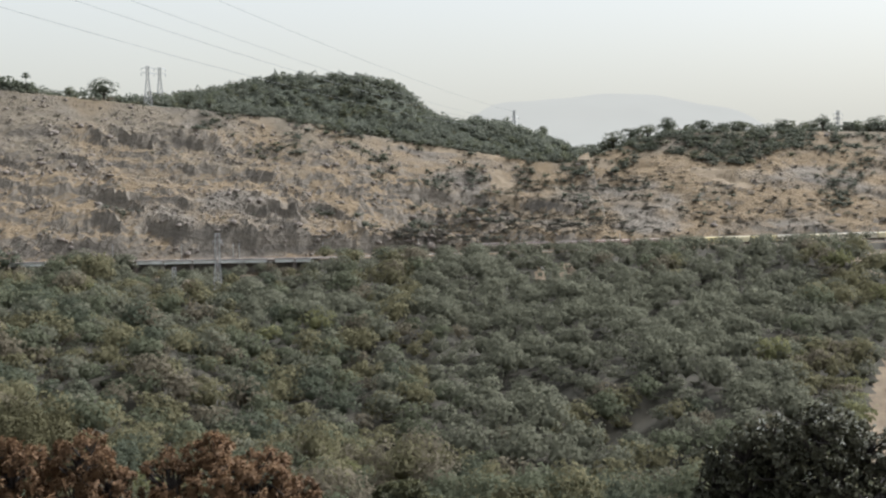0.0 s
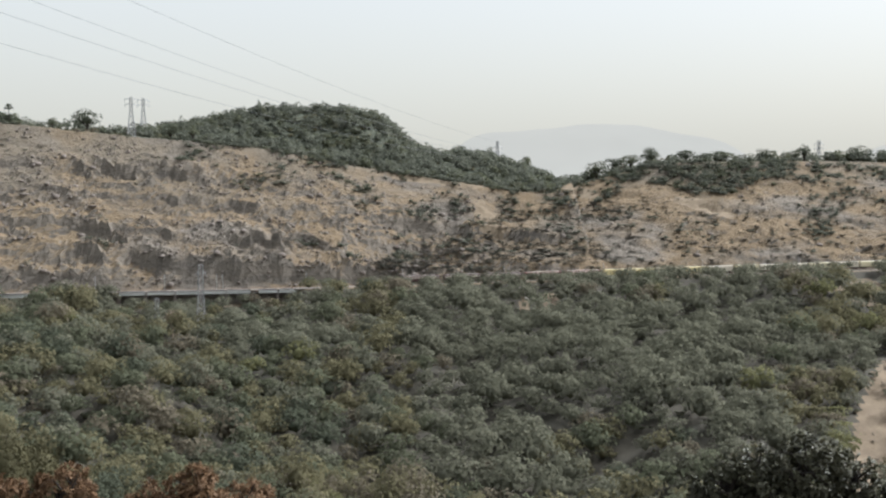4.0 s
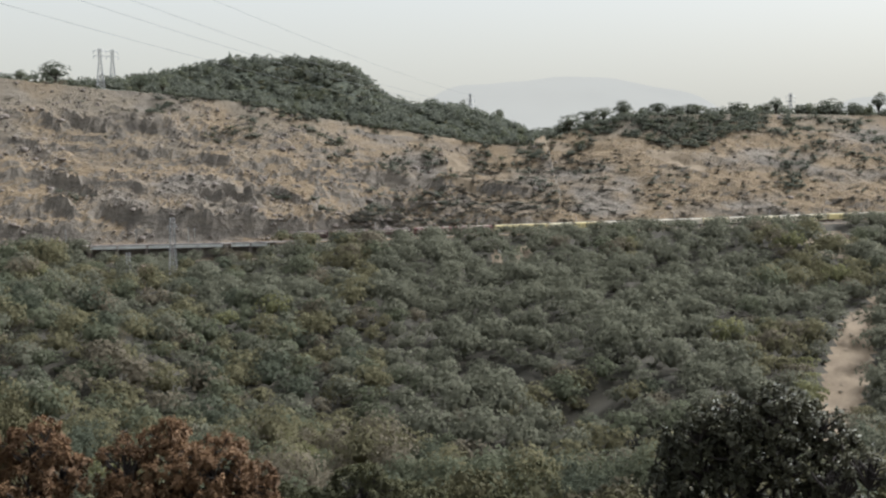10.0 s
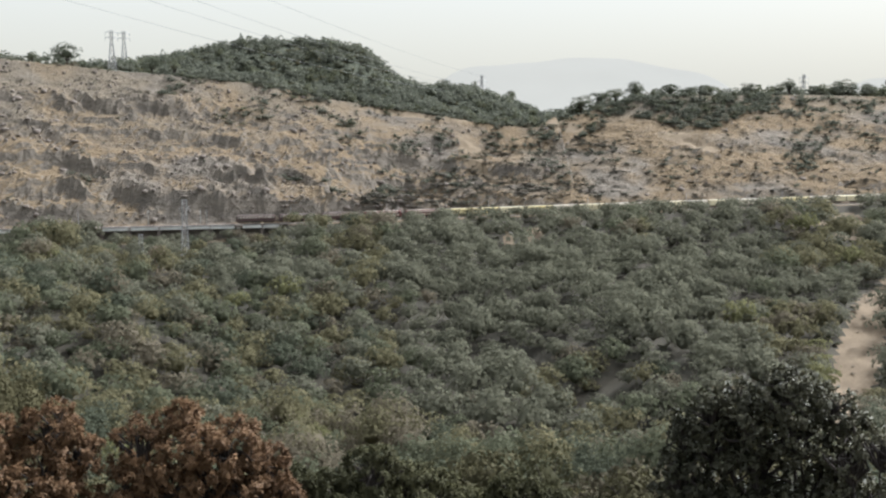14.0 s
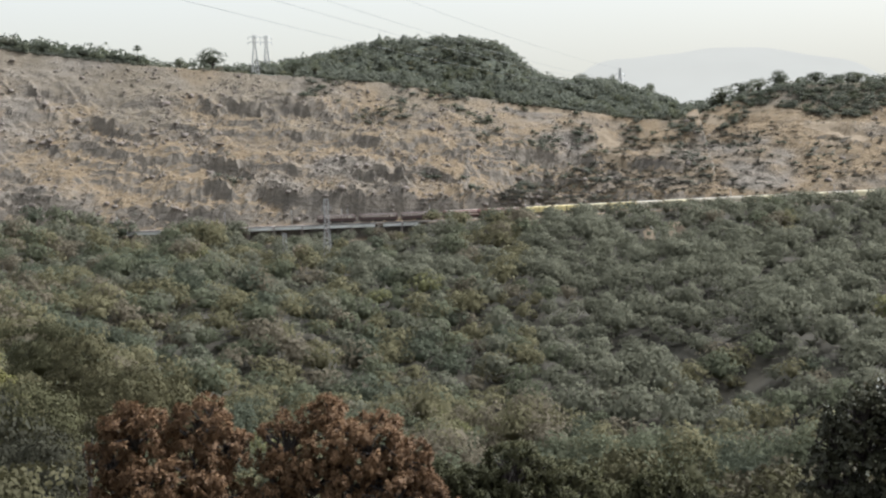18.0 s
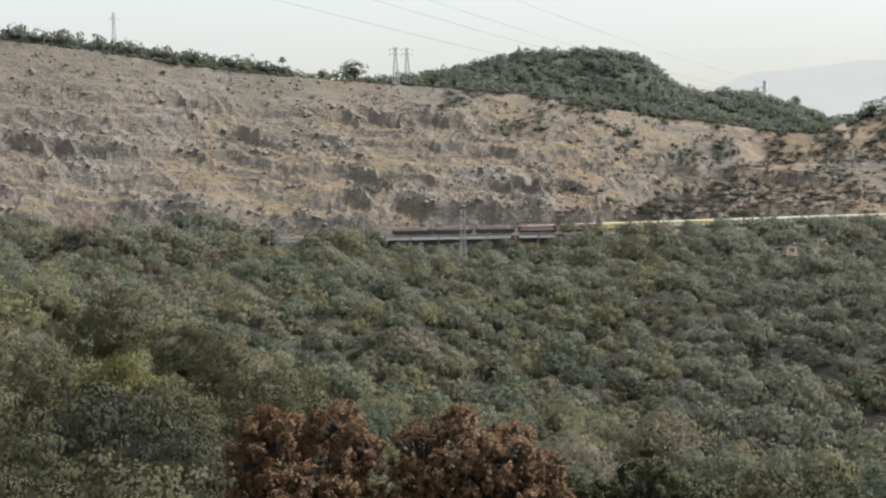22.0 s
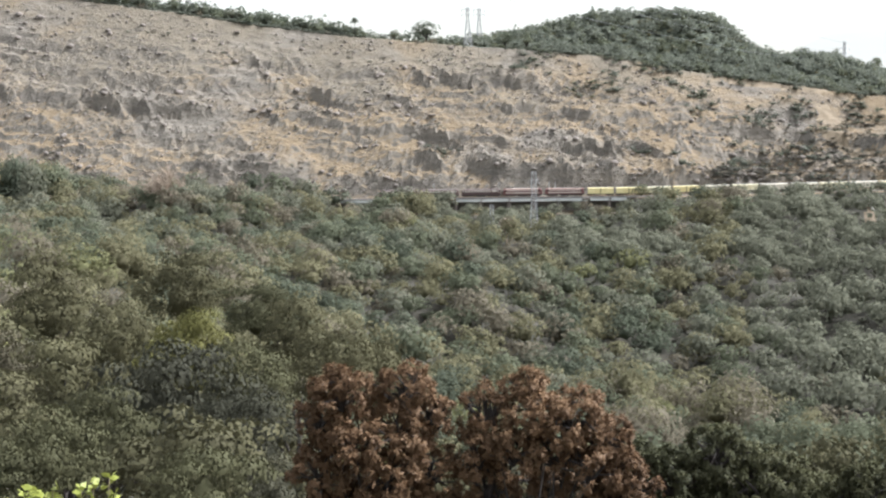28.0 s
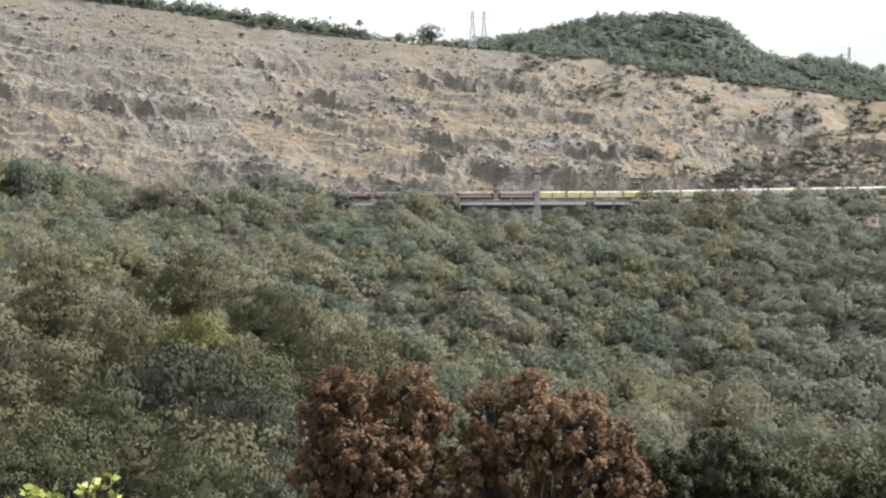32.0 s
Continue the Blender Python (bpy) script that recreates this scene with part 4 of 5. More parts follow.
LABELS = ("mid-green leafy tree on the near slope", "deep green leafy tree on the near slope", "olive-green spreading tree on the near slope",
          "dry brownish thin-leaved tree on the near slope", "dusty grey-green tree on the near slope", "bright yellow-green tree on the near slope")
KINDS = {}
for k, (x, y, z, w, h, turn, mi, ci) in enumerate(NEAR_SPOTS):
    key = (int(mi), int(ci) % 2, k < 40)
    if key not in KINDS:
        trunk, leaf = tree_kind(500 + key[0] * 10 + key[1], key[0], key[2])
        ob = thing("tree", pose(0, 0, 0), LABELS[key[0]], "tree", "trees on the near slope")
        part("trunk", trunk, BARK, ob)
        part("crown", leaf, NEAR_GREEN[key[0]], ob)
        KINDS[key] = ob
    else:
        ob = copy_thing(KINDS[key], pose(0, 0, 0))
    deep = min(h, 1.5 * w)  # a tall tree shows more trunk, not a stretched crown
    ob.matrix_basis = Matrix.LocRotScale((x, y, z), Euler((0, 0, turn)), (w, w, deep))
    for piece in ob.children:
        if piece.name.startswith("crown"):
            piece.location.z = (h - deep) / deep
        else:
            piece.scale.z = 1.0 if h <= deep else (h - 0.3 * deep) / (0.9 * deep)


def woods():
    """Trees on the tops: the wooded dome, its shoulder and the crest lines."""
    spots = []

    def put(x, y, h, w, mi):
        spots.append((x, y, height(x, y) - 0.3 - 0.28 * h, w, 1.2 * h, rng.uniform(0, 6.28), mi, rng.integers(0, 5)))

    for i in range(3300):
        x, y = rng.uniform(-330, 330), rng.uniform(715, 872)
        u = y - rail_y(x) - 111
        dome = math.exp(-(((x + 85) / 100) ** 2 + ((y - 830) / 110) ** 2))
        gully = step(25, 60, x) * (1 - step(95, 130, x))
        if u < 4 or rng.random() > 0.03 + 1.5 * dome + 0.9 * gully + 0.9 * step(-70, -30, x):
            continue
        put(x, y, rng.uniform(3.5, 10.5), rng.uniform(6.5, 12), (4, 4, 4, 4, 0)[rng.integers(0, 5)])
    for i in range(2000):  # low growth between the trees of the dome
        x, y = rng.uniform(-215, 95), rng.uniform(735, 862)
        if y - rail_y(x) - 111 > 12:
            put(x, y, rng.uniform(1.8, 3.8), rng.uniform(5, 8.5), (4, 0, 4, 2)[rng.integers(0, 4)])
    for i in range(60):  # taller trees that stand out of the dome's outline
        az = radians(rng.uniform(-13.0, 3.0))
        r = max(range(730, 900, 6), key=lambda d: (height(d * math.sin(az), d * math.cos(az), False) - EYE) / d) + rng.uniform(-14, 6)
        put(r * math.sin(az), r * math.cos(az), rng.uniform(5.5, 7.5) + 6.5 * rng.random() ** 2.5, rng.uniform(4, 7.5), (4, 4, 0, 4)[rng.integers(0, 4)])
    for i in range(210):  # the thicker belt on the high plateau
        x = rng.uniform(-430, -240)
        y = rail_y(x) + 111 + rng.uniform(6, 40)
        put(x, y, (5.0 + 11.0 * rng.random() ** 1.6) * (1 + 0.35 * noise.noise(Vector((x / 13, 5, 5)))) * (1 - 0.35 * step(-290, -240, x)), rng.uniform(10, 16), (0, 4, 4, 1)[rng.integers(0, 4)])
        put(x + rng.uniform(-4, 4), rail_y(x) + 111 + rng.uniform(1, 8), rng.uniform(1.5, 3.5), rng.uniform(4, 8), 4)
    for i in range(170):  # along the crest
        x = rng.uniform(-420, 330)
        if -60 < x < 105 and rng.random() < 0.6:
            continue
        y = rail_y(x) + 111 + rng.uniform(2, 26)
        if x > 100 and noise.noise(Vector((x / 20, 3, 3))) < -0.1:
            continue
        put(x, y, (2.0 + 4.5 * rng.random() ** 2) * (1 + 0.7 * step(95, 120, x)), rng.uniform(4, 8), (0, 1, 4, 3)[rng.integers(0, 4)])
    for i in range(330):  # the wooded upper slope of the further hill
        x, s = rng.uniform(98, 330), rng.uniform(0.55, 1.0)
        if noise.noise(Vector((x / 38, s * 4, 17))) + 1.4 * (s - 0.72) - 0.5 * step(170, 330, x) * (1 - s) > rng.uniform(-0.2, 0.3):
            put(x, rail_y(x) + 7 + 104 * s, rng.uniform(2.5, 5), rng.uniform(5, 9), (4, 4, 0, 4)[rng.integers(0, 4)])
    for i in range(380):  # the dense wedge of trees under the crest of the further hill
        az = rng.uniform(7.8, 16.5)
        el = knots(az, (7.8, 10.0, 11.4, 13.4, 14.8, 16.5), (1.5, 1.0, 0.65, 0.25, 0.6, 1.3))
        el += (2.0 - el) * rng.random() + 0.25 * noise.noise(Vector((az, 7, 7)))
        r, az = 640.0, radians(az)
        while r < 790 and height(r * math.sin(az), r * math.cos(az), False) - EYE < r * math.tan(radians(el)):
            r += 3
        put(r * math.sin(az), r * math.cos(az), rng.uniform(2.2, 4.6), rng.uniform(5, 8.5), (4, 4, 0, 4)[rng.integers(0, 4)])
    for i in range(110):  # the gully between the two hills
        y = rng.uniform(632, 735)
        x = -30 + (y - 627) * 1.18 + rng.uniform(-14, 14)
        put(x, y, rng.uniform(1.5, 3.6), rng.uniform(3.5, 6.5), (4, 4, 3, 0)[rng.integers(0, 4)])
    for i in range(1000):  # scrub that spills from the dome over the edge of the face
        x, s = rng.uniform(-140, 85), 1.02 - 0.42 * rng.random() ** 1.7
        if noise.noise(Vector((x / 26, s * 5, 27))) + 1.1 * (s - 0.86) > rng.uniform(0.0, 0.3):
            put(x, rail_y(x) + 7 + 104 * s, rng.uniform(1.6, 4.2), rng.uniform(4, 8), (4, 4, 0, 4)[rng.integers(0, 4)])
    # kind 4 takes the scrub tone with haze in its colour
    scatter("hilltop_woods", spots, SMALL_CROWNS, GREEN[:4] + [HAZED_SCRUB] + GREEN[5:], "grey-green scrub woods on the hilltops", "woods")


woods()


def scrub():
    """Leafless grey-brown bushes dotted over the dry face."""
    spots = []
    for i in range(3200):
        x = rng.uniform(-470, 320)
        u = rng.uniform(0.03, 1.0)
        y = rail_y(x) + 7 + 104 * u
        thick = noise.noise(Vector((x / 34, y / 24, 13))) + 0.35 * step(55, 100, x) - 0.15 * step(-200, -330, x)
        if thick < 0.12 and rng.random() < 0.86 or x > 55 and rng.random() < 0.85:
            continue
        h = rng.uniform(0.7, 2.3)
        spots.append((x, y, height(x, y) - 0.2, h * rng.uniform(1.3, 2.4), h, rng.uniform(0, 6.28), 0 if rng.random() < 0.72 - 0.4 * step(60, 110, x) else 1, rng.integers(0, 4)))
    for az, el, n, wide, tall in ((18.1, -1.3, 26, 9, 6), (-0.3, -1.0, 42, 13, 10), (-1.2, -2.6, 20, 8, 6), (1.2, -0.3, 26, 9, 7), (-3.8, -2.75, 12, 4, 4), (-6.9, 1.6, 10, 6, 3), (-5.6, -2.2, 8, 5, 4), (2.0, -2.4, 12, 8, 4), (-3.5, -2.8, 9, 4, 3), (9.5, -1.0, 14, 16, 6), (12.5, -1.6, 14, 16, 6), (-15.0, -3.0, 8, 7, 3),
                                  (18.0, -0.5, 60, 12, 13), (20.5, 0.4, 45, 24, 14), (23.0, 0.8, 30, 18, 14), (6.0, 0.0, 24, 8, 10), (6.8, -1.6, 20, 8, 8)):
        for i in range(n):  # greener thickets
            a, b = radians(az + rng.normal() * wide / 22), el + rng.normal() * tall / 18
            r = 640.0
            while r < 760 and height(r * math.sin(a), r * math.cos(a), False) - EYE < r * math.tan(radians(b)):
                r += 3
            x, y = r * math.sin(a), r * math.cos(a)
            h = rng.uniform(2.0, 4.5)
            spots.append((x, y, height(x, y) - 0.3, h * rng.uniform(1.2, 1.9), h, rng.uniform(0, 6.28), 1, rng.integers(0, 4)))
    for i in range(2000):  # the brown thicket that covers the spur and the foot of the further hill
        x = rng.uniform(-25, 115) if i < 1300 else rng.uniform(100, 320)
        s = rng.uniform(0.03, 0.95) * min(1.0, max(0.1, (x + 44) / 132))
        y = rail_y(x) + 7 + 104 * s
        if noise.noise(Vector((x / 40, y / 22, 43))) + (0.55 if i < 1300 else 0.3) - 0.5 * s < rng.uniform(-0.25, 0.25):
            continue
        h = rng.uniform(0.9, 2.2)
        spots.append((x, y, height(x, y) - 0.3, h * rng.uniform(2.6, 4.4), h * 0.85, rng.uniform(0, 6.28), 2 if rng.random() < 0.75 else 1, rng.integers(0, 4)))
    for i in range(70):  # tufts and clods on the bare landslip
        r = rng.uniform(345, 540)
        a = radians(knots(r, (330, 400, 470, 560), (20.4, 20.3, 20.8, 22.0)) + rng.normal() * 0.55)
        x, y, h = r * math.sin(a), r * math.cos(a), rng.uniform(0.4, 1.3)
        spots.append((x, y, height(x, y) - 0.15, h * rng.uniform(1.4, 2.6), h, rng.uniform(0, 6.28), (0, 2, 1)[rng.integers(0, 3)], rng.integers(0, 4)))
    scatter("dry_scrub", spots, BUSHES, [SCRUB, HAZED_SCRUB, THICKET], "dry grey-brown scrub and thickets dotted over the rocky face", "scrub")


scrub()


def boulders():
    vs, fs, base = [], [], 0
    bv, bf = ICO_V, ICO_F
    for i in range(6500):
        x, s = rng.uniform(-470, 320), rng.uniform(0.0, 1.0) ** 1.15
        y = rail_y(x) + 8 + 100 * s
        if x > 30 and rng.random() < 0.85:
            continue
        if i >= 90 and noise.noise(Vector((x / 25, y / 20, 31))) < 0.0 and rng.random() < 0.85:
            continue
        r = rng.uniform(0.35, 1.0) * (2.0 if rng.random() < 0.10 else 1)
        if i < 90:  # the pile of fallen rock beside the line
            x, y = rng.normal(-8, 9), 0
            y = rail_y(x) + 9 + abs(rng.normal(0, 6))
            r *= 1.35
        k = rng.uniform(0.75, 1.15, (len(bv), 1))
        p = np.sign(bv) * np.abs(bv) ** 0.75 * k * (r * rng.uniform(0.8, 1.6), r, r * rng.uniform(0.5, 1.0))
        a = rng.uniform(0, 6.28)
        q = p.copy()
        q[:, 0], q[:, 1] = p[:, 0] * math.cos(a) - p[:, 1] * math.sin(a), p[:, 0] * math.sin(a) + p[:, 1] * math.cos(a)
        vs.append(q + (x, y, height(x, y) + 0.1 * r))
        fs.append(bf + base)
        base += len(bv)
    ob = new("boulders", mesh_from("boulders", np.concatenate(vs), np.concatenate(fs), STONE))
    tagged(ob, "angular brown boulders scattered over the hill face", "boulders", kind="stuff")


boulders()


# ---- the near trees ----
def branching(g, base, top, spread, limbs, twigs):
    """Trunk, limbs and twigs inside a dome; returns tube paths and the twig ends."""
    base, top = np.array(base, float), np.array(top, float)
    tall = top[2] - base[2]
    paths, ends = [], []
    fork = base + (top - base) * 0.42
    paths.append([(tuple(base), 0.028 * tall), (tuple(base + (top - base) * 0.2 + g.normal(size=3) * 0.1), 0.022 * tall), (tuple(fork), 0.017 * tall)])
    for i in range(limbs):
        a = 2 * math.pi * i / limbs + g.uniform(-0.4, 0.4)
        out = spread * g.uniform(0.35, 0.8)
        tip = np.array([base[0] + math.cos(a) * out, base[1] + math.sin(a) * out, top[2] - tall * (0.16 + 0.34 * (out / spread) ** 2) - g.uniform(0, 0.06) * tall])
        mid = fork + (tip - fork) * 0.5 + (0, 0, -0.04 * tall) + g.normal(size=3) * 0.2
        paths.append([(tuple(fork), 0.009 * tall), (tuple(fork + (mid - fork) * 0.5 + g.normal(size=3) * 0.25), 0.0065 * tall), (tuple(mid), 0.0045 * tall), (tuple(mid + (tip - mid) * 0.5 + g.normal(size=3) * 0.2), 0.003 * tall), (tuple(tip), 0.0018 * tall)])
        for j in range(twigs):
            f = g.uniform(0.35, 1.0)
            s = mid + (tip - mid) * (f * 2 - 1) if f > 0.5 else fork + (mid - fork) * f * 2
            e = s + g.normal(size=3) * (0.2 * spread, 0.2 * spread, 0.10 * tall) + (0, 0, 0.05 * tall)
            paths.append([(tuple(s), 0.0035 * tall), (tuple((s + e) / 2 + g.normal(size=3) * 0.08), 0.0025 * tall), (tuple(e), 0.0012 * tall)])
            ends.append(e)
    return paths, ends


def tufts(g, points, outward, count, length, width, droop):
    """Rosettes of long leaves: each leaf is a folded blade of two faces."""
    n = len(points) * count
    c = np.repeat(points, count, 0) + g.normal(size=(n, 3)) * length * 0.16
    o = np.repeat(outward, count, 0)
    d = o * 0.55 + g.normal(size=(n, 3)) * 0.75
    d[:, 2] -= droop * g.uniform(0.3, 1.3, n)
    d /= np.linalg.norm(d, axis=1, keepdims=True)
    s = np.cross(d, g.normal(size=(n, 3)))
    s /= np.linalg.norm(s, axis=1, keepdims=True)
    up = np.cross(s, d)
    back = np.where((up * (o + (0, 0, 0.6))).sum(1, keepdims=True) < 0, -1.0, 1.0)
    s, up = s * back, up * back
    ln = (length * g.uniform(0.6, 1.25, n))[:, None]
    w = (width * g.uniform(0.7, 1.3, n))[:, None]
    tip = c + d * ln + (0, 0, -1) * ln * 0.25 * droop
    mid = c + d * ln * 0.5 + up * w * 0.25
    v = np.stack([c, mid + s * w, tip, mid - s * w], 1)
    b = np.arange(n)[:, None] * 4
    f = np.concatenate([b + (0, 1, 2), b + (0, 2, 3)], 0)
    soft = o * 0.9 + up * 0.5 + (0, 0, 0.25)
    soft /= np.linalg.norm(soft, axis=1, keepdims=True)
    return v.reshape(-1, 3), f, np.repeat(soft, 4, 0)


def big_tree(name, az, r, top_el, spread, lobes, leaf, label, seed, length=0.13, width=0.024, droop=0.6, per=12, density=1.0, clump_r=0.22):
    """A tree on the near bank. lobes: (offset across, offset away, drop from the top, radius across, radius up)."""
    g = np.random.default_rng(seed)
    x, y = r * math.sin(radians(az)), r * math.cos(radians(az))
    ground = height(x, y)
    top = EYE + r * math.tan(radians(top_el))
    ob = thing(name, pose(x, y, ground), label, "tree", "trees at the viewpoint")
    across = np.array([math.cos(radians(az)), -math.sin(radians(az)), 0])
    away = np.array([math.sin(radians(az)), math.cos(radians(az)), 0])
    paths, pts, outs = [], [], []
    tall = top - ground
    paths, ends = branching(g, (0, 0, -0.4), (0, 0, tall - 0.9), spread * 0.8, 9, 8)
    for la, lb, drop, rw, rh in lobes:
        c = across * la + away * lb + (0, 0, tall - drop - rh)
        low = np.array([0, 0, tall * 0.40])
        paths.append([(tuple(low), 0.008 * tall)] + [(tuple(low + (c - low) * f + g.normal(size=3) * 0.22), (0.0065 - 0.0045 * f) * tall) for f in (0.3, 0.55, 0.8)] + [(tuple(c + (0, 0, 0.3 * rh)), 0.0015 * tall)])
        clumps = int(density * 19 * rw * (rw + rh))
        d = g.normal(size=(clumps, 3))
        d /= np.linalg.norm(d, axis=1, keepdims=True)
        d[:, 2] = np.where(d[:, 2] < -0.45, -d[:, 2], d[:, 2])
        lump = 1 + 0.18 * np.array([noise.noise(Vector(q) * 2.3 + Vector((seed, la, 0))) for q in d])[:, None]
        heads = c + d * g.uniform(0.15, 1.0, (clumps, 1)) ** 0.5 * lump * (rw, rw, rh)
        each = 9
        d = np.repeat(d, each, 0) + g.normal(size=(clumps * each, 3)) * 0.8 + (0, 0, 0.25)
        d /= np.linalg.norm(d, axis=1, keepdims=True)
        n = clumps * each
        p = np.repeat(heads, each, 0) + d * clump_r * g.uniform(0.5, 1.1, (n, 1))
        pts.append(p)
        outs.append(d)
        for q in p[:: max(1, n // 26)]:
            m = c + (q - c) * 0.35 + g.normal(size=3) * 0.15
            paths.append([(tuple(c + (0, 0, -0.4 * rh)), 0.0035 * tall), (tuple(m), 0.0026 * tall), (tuple(q), 0.0010 * tall)])
    pts, outs = np.concatenate(pts), np.concatenate(outs)
    tv, tf = tubes(paths, 6)
    part("trunk", mesh_from("trunk", tv, tf, BARK, smooth=True), BARK, ob)
    lv, lf, ln = tufts(g, pts, outs, per, length, width, droop)
    part("crown", mesh_from("crown", lv, lf, leaf, None, True, ln), leaf, ob)
    return ob


big_tree("copper_leaf_tree", -18.2, 36, -11.72, 2.4, ((-1.05, 0, 0.03, 1.05, 1.0), (0.8, 0.2, 0.10, 1.0, 1.0), (-1.75, 0.3, 0.95, 0.85, 1.0), (-0.9, -0.3, 1.3, 1.15, 1.1), (0.55, -0.2, 1.25, 1.0, 1.0), (1.6, 0.4, 0.9, 0.8, 1.0), (-1.7, 0, 2.3, 1.0, 1.2), (0.2, -0.4, 2.4, 1.3, 1.2), (1.5, 0.2, 2.2, 0.9, 1.3), (-0.3, 0, 3.6, 2.1, 1.6), (-1.9, 0, 4.1, 1.2, 1.2), (1.5, 0, 4.0, 1.2, 1.3), (0, -0.3, 5.2, 1.9, 1.2)),
         COPPER, "mango tree with copper-brown young leaves in drooping tufts", 11, density=1.35)
big_tree("copper_leaf_tree", -10.4, 36, -12.2, 3.1, ((-0.17, 0, 0.03, 1.2, 1.1), (-1.61, 0.2, 0.48, 0.8, 0.9), (0.95, 0, 0.40, 1.0, 1.1), (1.88, 0.2, 1.15, 0.9, 1.1), (2.44, 0.1, 1.9, 0.85, 1.1), (-1.89, -0.2, 1.45, 0.8, 1.2), (-0.77, -0.3, 1.4, 1.0, 1.0), (0.44, -0.2, 1.6, 1.0, 0.9), (1.37, -0.3, 1.9, 0.9, 1.1), (2.86, 0.2, 2.8, 0.85, 1.2), (-1.61, 0.2, 2.7, 0.9, 1.2), (0.1, 1.0, 3.1, 1.3, 1.1), (2.02, 0, 3.1, 1.0, 1.3), (-1.33, 0.1, 4.1, 1.2, 1.2), (0.72, 0, 4.4, 1.4, 1.2), (2.39, 0.2, 4.2, 1.1, 1.2), (-2.26, 0, 3.9, 0.9, 1.2), (0.07, 0, 5.6, 2.2, 1.2)),
         COPPER, "rounded mango tree with rusty copper young leaves", 12, density=1.25)
big_tree("dark_green_tree", -1.4, 38, -14.35, 2.8, ((-0.3, 0, 0.05, 1.0, 1.0), (-1.7, 0, 0.75, 1.4, 1.2), (0.9, 0.2, 0.75, 1.4, 1.3), (2.2, 0, 1.3, 1.3, 1.2), (-2.9, 0.3, 0.75, 1.0, 1.1), (0, 0, 2.0, 2.8, 1.6)),
         MANGO, "dark green leafy mango tree below the viewpoint", 13, density=1.3, length=0.15)
big_tree("dark_green_tree", 5.2, 37, -15.7, 1.5, ((0, 0, 0.03, 1.0, 1.0), (-0.8, 0.2, 0.5, 0.9, 1.0), (0.9, 0, 0.4, 0.9, 1.0), (0, 0, 1.4, 1.5, 1.2)), MANGO, "small dark green tree below the viewpoint", 14, density=1.3, length=0.15)
big_tree("dark_crown_tree", 17.6, 32, -10.45, 2.6, ((0.0, 0, 0.03, 1.0, 0.9), (-0.95, 0.1, 0.42, 0.85, 0.8), (-1.85, 0, 0.62, 0.72, 0.75), (1.0, 0.2, 0.42, 0.85, 0.85), (-2.55, 0.2, 1.35, 0.65, 0.8), (-0.9, -0.3, 0.75, 0.8, 0.8), (1.7, 0, 1.15, 0.75, 0.9), (0.3, -0.2, 1.2, 1.0, 0.8), (-1.9, 0.1, 1.5, 0.9, 0.8), (-0.6, 0.2, 1.9, 1.1, 0.8), (1.3, 0.2, 2.1, 0.9, 0.9), (-2.6, 0, 2.3, 0.8, 0.9), (0.2, 0.3, 3.0, 2.0, 1.0), (-2.0, 0.3, 3.0, 1.2, 1.0)),
         GLOSSY, "dense dark glossy-leaved tree with a rounded crown", 15, density=1.45, length=0.11, width=0.034, droop=0.2, per=9, clump_r=0.2)
big_tree("sparse_tree", 21.6, 31, -12.6, 1.6, ((0.1, 0, 0.1, 0.7, 0.8), (-0.6, 0, 0.5, 0.6, 0.8), (0.9, 0, 0.6, 0.7, 0.9), (0, 0, 1.4, 1.3, 1.0)),
         GLOSSY, "thinly leaved dark tree beside the dense one", 16, density=0.5, length=0.12, width=0.036, droop=0.25, per=7)


def shrub():
    g = np.random.default_rng(21)
    az, r = -34.2, 9.0
    x, y = r * math.sin(radians(az)), r * math.cos(radians(az))
    ground = height(x, y)
    ob = thing("lime_shrub", pose(x, y, ground), "shrub with bright lime-yellow young leaves on upright twigs", "shrub")
    tall = EYE + r * math.tan(radians(-15.8)) - ground
    across = np.array([math.cos(radians(az)), -math.sin(radians(az)), 0])
    paths, pts, outs = [], [], []
    for i in range(44):
        a = across * g.uniform(-0.55, 0.62) + g.normal(size=3) * (0.05, 0.05, 0)
        h = tall * g.uniform(0.80, 0.98)
        tip = a + (0, 0, h)
        paths.append([((a[0] * 0.2, a[1] * 0.2, -0.15), 0.008), (tuple(a * 0.7 + (0, 0, h * 0.5)), 0.005), (tuple(tip), 0.0025)])
        for k in range(9):
            pts.append(a + (0, 0, h - k * 0.055) + g.normal(size=3) * 0.015)
            outs.append(np.array((g.normal() * 0.5, g.normal() * 0.5, 0.8)))
    tv, tf = tubes(paths, 6)
    part("twigs", mesh_from("twigs", tv, tf, PALE_BARK, smooth=True), PALE_BARK, ob)
    lv, lf, ln = tufts(g, np.array(pts), np.array(outs), 5, 0.070, 0.021, 0.05)
    part("foliage", mesh_from("foliage", lv, lf, LIME, None, True, ln), LIME, ob)


shrub()


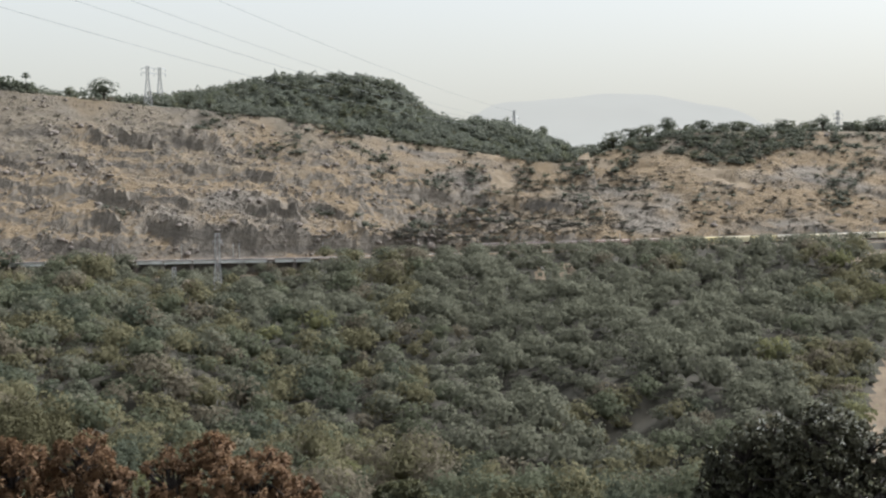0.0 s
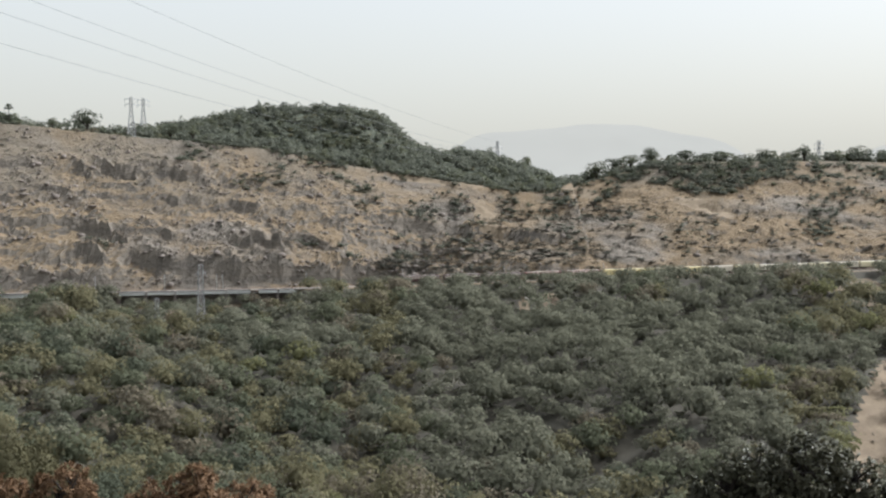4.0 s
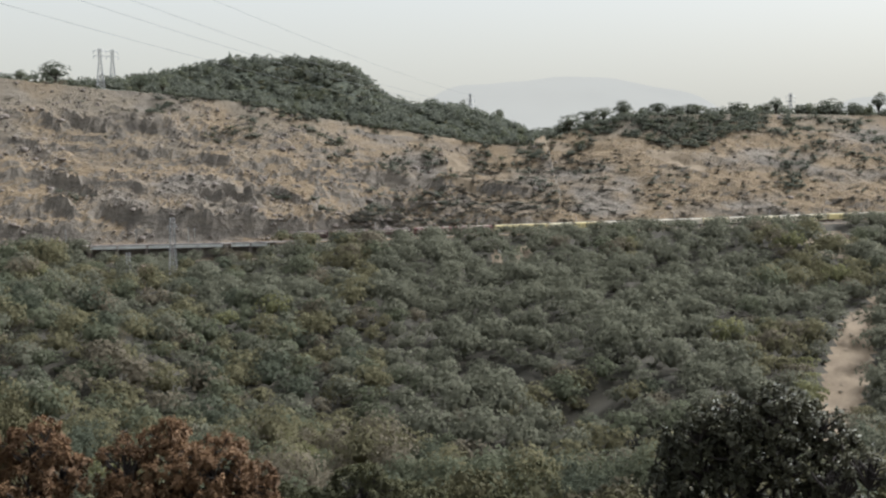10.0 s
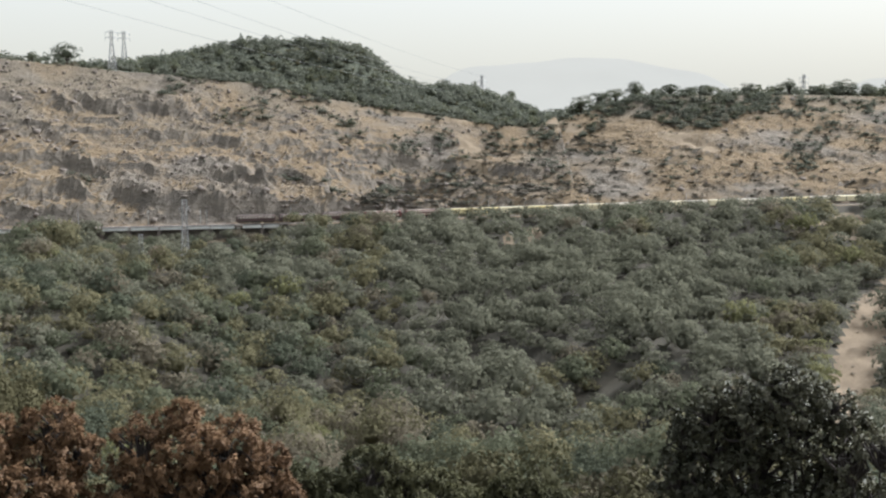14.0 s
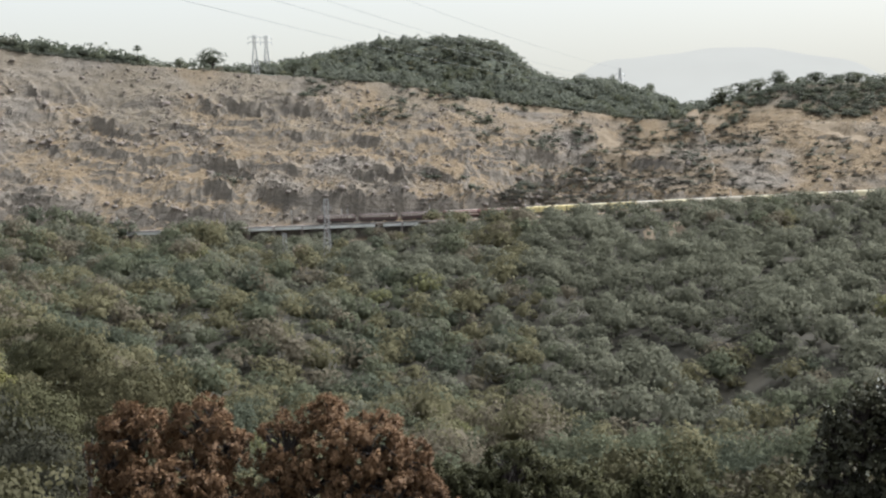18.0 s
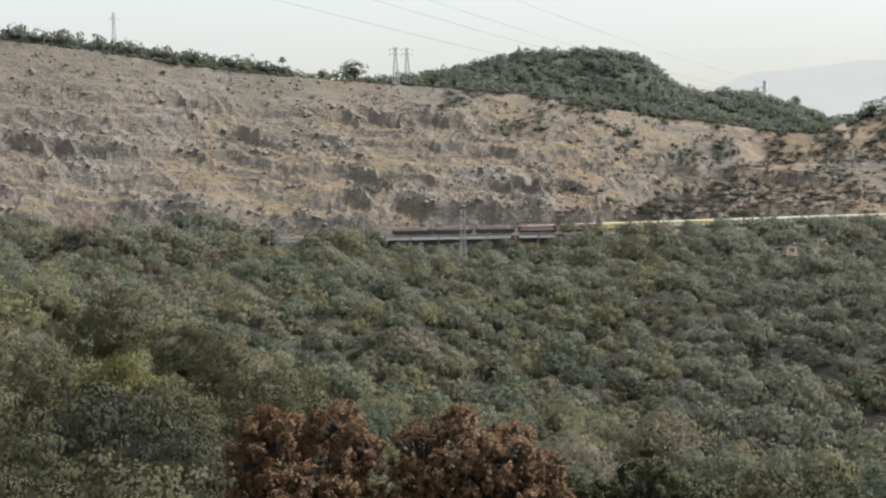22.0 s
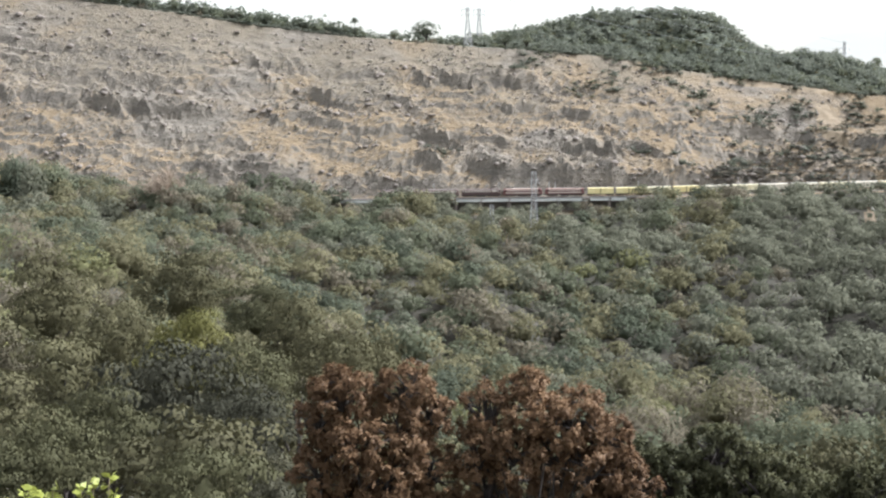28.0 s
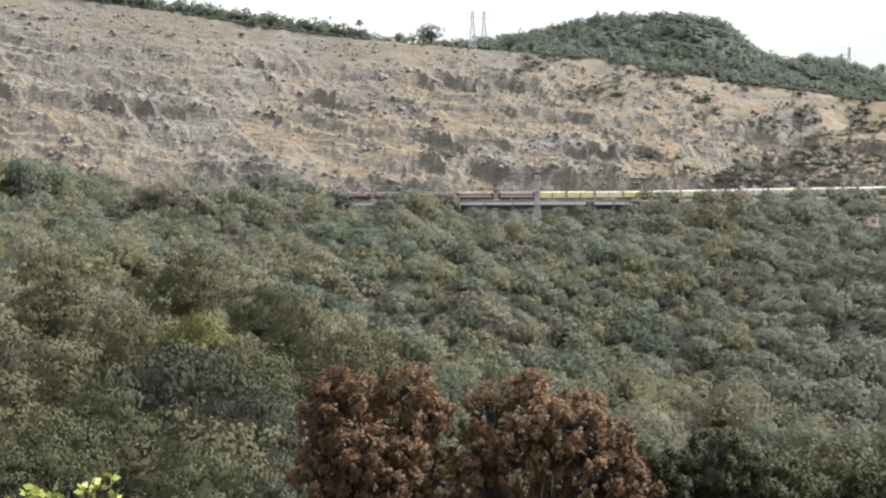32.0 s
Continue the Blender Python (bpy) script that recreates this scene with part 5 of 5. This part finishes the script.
# ---- single trees that stand out ----
def bare_tree(az, r, tall, seed, label):
    g = np.random.default_rng(seed)
    x, y, z = on_ground(az, r, 0.3)
    ob = thing("bare_tree", pose(x, y, z), label, "tree", "leafless trees")
    paths, ends = branching(g, (0, 0, 0), (0, 0, tall), tall * 0.38, 9, 11)
    for e in ends:
        for k in range(5):
            d = g.normal(size=3) * (0.06 * tall, 0.06 * tall, 0.05 * tall) + (0, 0, 0.06 * tall)
            paths.append([(tuple(e), 0.0016 * tall), (tuple(e + d), 0.0008 * tall)])
    tv, tf = tubes([[(p, max(0.10, q * 1.5)) for p, q in path] for path in paths], 4)
    part("trunk", mesh_from("trunk", tv, tf, PALE_BARK, smooth=True), PALE_BARK, ob)


bare_tree(-28.05, 578, 26, 31, "pale leafless tree against the dry rock face")
bare_tree(-27.3, 584, 17, 32, "small pale leafless tree beside the taller one")
bare_tree(-11.9, 548, 13, 33, "pale leafless tree below the viaduct")


def lone_tree(name, az, el_top, r, wide, mi, seed, label, palm=False):
    x, y = r * math.sin(radians(az)), r * math.cos(radians(az))
    z = height(x, y)
    h = EYE + math.hypot(x, y) * math.tan(radians(el_top)) - z
    if h < 2:
        z, h = z - (2 - h), 3.0
    ob = thing(name, pose(x, y, z - 0.3), label, "tree", "trees on the skyline")
    h += 0.3
    g = np.random.default_rng(seed)
    if palm:
        tv, tf = tubes([[((0, 0, 0), 0.28), ((0.1, 0, h * 0.5), 0.2), ((0, 0, h * 0.86), 0.17)]], 7)
        part("trunk", mesh_from("trunk", tv, tf, BARK, smooth=True), BARK, ob)
        vs, fs, base = [], [], 0
        for i in range(30):
            a, e = i * 2.4, g.uniform(-0.5, 1.2)
            d = np.array([math.cos(a) * math.cos(e), math.sin(a) * math.cos(e), math.sin(e)])
            s = np.array([-math.sin(a), math.cos(a), 0]) * 0.8
            c = np.array([0, 0, h * 0.86])
            vs += [c, c + d * 1.9 + s, c + d * 3.2 + (0, 0, -0.6), c + d * 1.9 - s]
            fs.append((base, base + 1, base + 2, base + 3))
            base += 4
        part("crown", mesh_from("crown", np.array(vs), np.array(fs), GREEN[1]), GREEN[1], ob)
        return
    tv, tf = tubes([[((0, 0, 0), 0.05 * h), ((0.1, 0, h * 0.3), 0.04 * h), ((0, 0, h * 0.7), 0.015 * h)]] + [[((0, 0, h * 0.25), 0.025 * h), ((math.cos(a) * wide * 0.3, math.sin(a) * wide * 0.3, h * 0.6), 0.008 * h)] for a in (0.3, 1.6, 2.9, 4.1, 5.3)], 6)
    part("trunk", mesh_from("trunk", tv, tf, BARK, smooth=True), BARK, ob)
    cv, cf, cn = crown(seed, 18, 64, 0.026, 0.44, 0.40, 0.52, 0.95, 0.35, 0.9, 0.1)
    part("crown", mesh_from("crown", cv * (wide, wide, h), cf, GREEN[mi], None, True, cn), GREEN[mi], ob)


lone_tree("fan_palm", -18.95, 4.52, 738, 4, 1, 41, "single fan palm on the hilltop skyline", True)
for az, el, wide, mi in ((-15.6, 4.35, 19, 1), (-11.9, 3.78, 12, 1), (-10.9, 3.75, 8, 0), (-24.6, 4.95, 14, 4), (-23.0, 4.72, 12, 1), (-21.5, 4.5, 12, 1), (-26.0, 5.05, 12, 4), (-27.6, 4.98, 10, 1), (-29.9, 5.35, 8, 1), (-17.1, 3.95, 8, 0),
                         (8.0, 1.95, 10, 0), (8.9, 2.15, 10, 1), (9.6, 2.3, 9, 0), (10.5, 2.55, 10, 1), (12.1, 2.45, 12, 1), (13.8, 2.35, 15, 0), (12.9, 2.3, 8, 1), (15.6, 2.42, 9, 1), (16.7, 2.3, 5, 1), (17.4, 2.65, 7, 1), (17.0, 2.4, 6, 0), (18.8, 2.3, 9, 0), (19.7, 2.5, 13, 1),
                         (20.7, 2.35, 7, 0), (21.8, 2.75, 8, 1), (22.6, 2.9, 8, 1), (23.4, 2.8, 9, 0), (1.6, 2.85, 6, 0), (3.0, 2.75, 6, 0), (4.7, 2.4, 8, 0)):
    wide *= 1.35 if az > 6 else 1.0
    lone_tree("hilltop_tree", az, el + (0.16 if az > 6 else 0.06), 880 if -1 < az < 6 else 733 / (math.cos(radians(az)) - 0.128 * math.sin(radians(az))), wide, mi, 60 + int(az * 7) % 97, "rounded dark green tree on the hilltop skyline")


# ---- motion ----
def motions():
    """The train runs down to the left at a steady pace."""
    ts = (0, 2, 4, 6, 8, 10, 12, 14, 16, 18, 20, 22, 24, 26, 28, 30, 32)
    fronts = [knots(t, (-4, 0, 3, 9, 13, 19, 23, 28, 32, 36), (147, 119, 98, 56, 24.5, -20, -50.5, -85.5, -111, -136)) for t in ts]
    for vehicle, behind in TRAIN:
        rows = []
        for t, x in zip(ts, fronts):
            c = x + behind / 1.0082
            x0, y0, z0 = along(c)
            grade = math.degrees(math.atan(rail_z(c + 5) - rail_z(c - 5)) / 10.0)
            rows.append((t, pose(x0, y0, z0, 0, -grade, math.degrees(math.atan(0.128)))))
        walk(vehicle, rows)


motions()
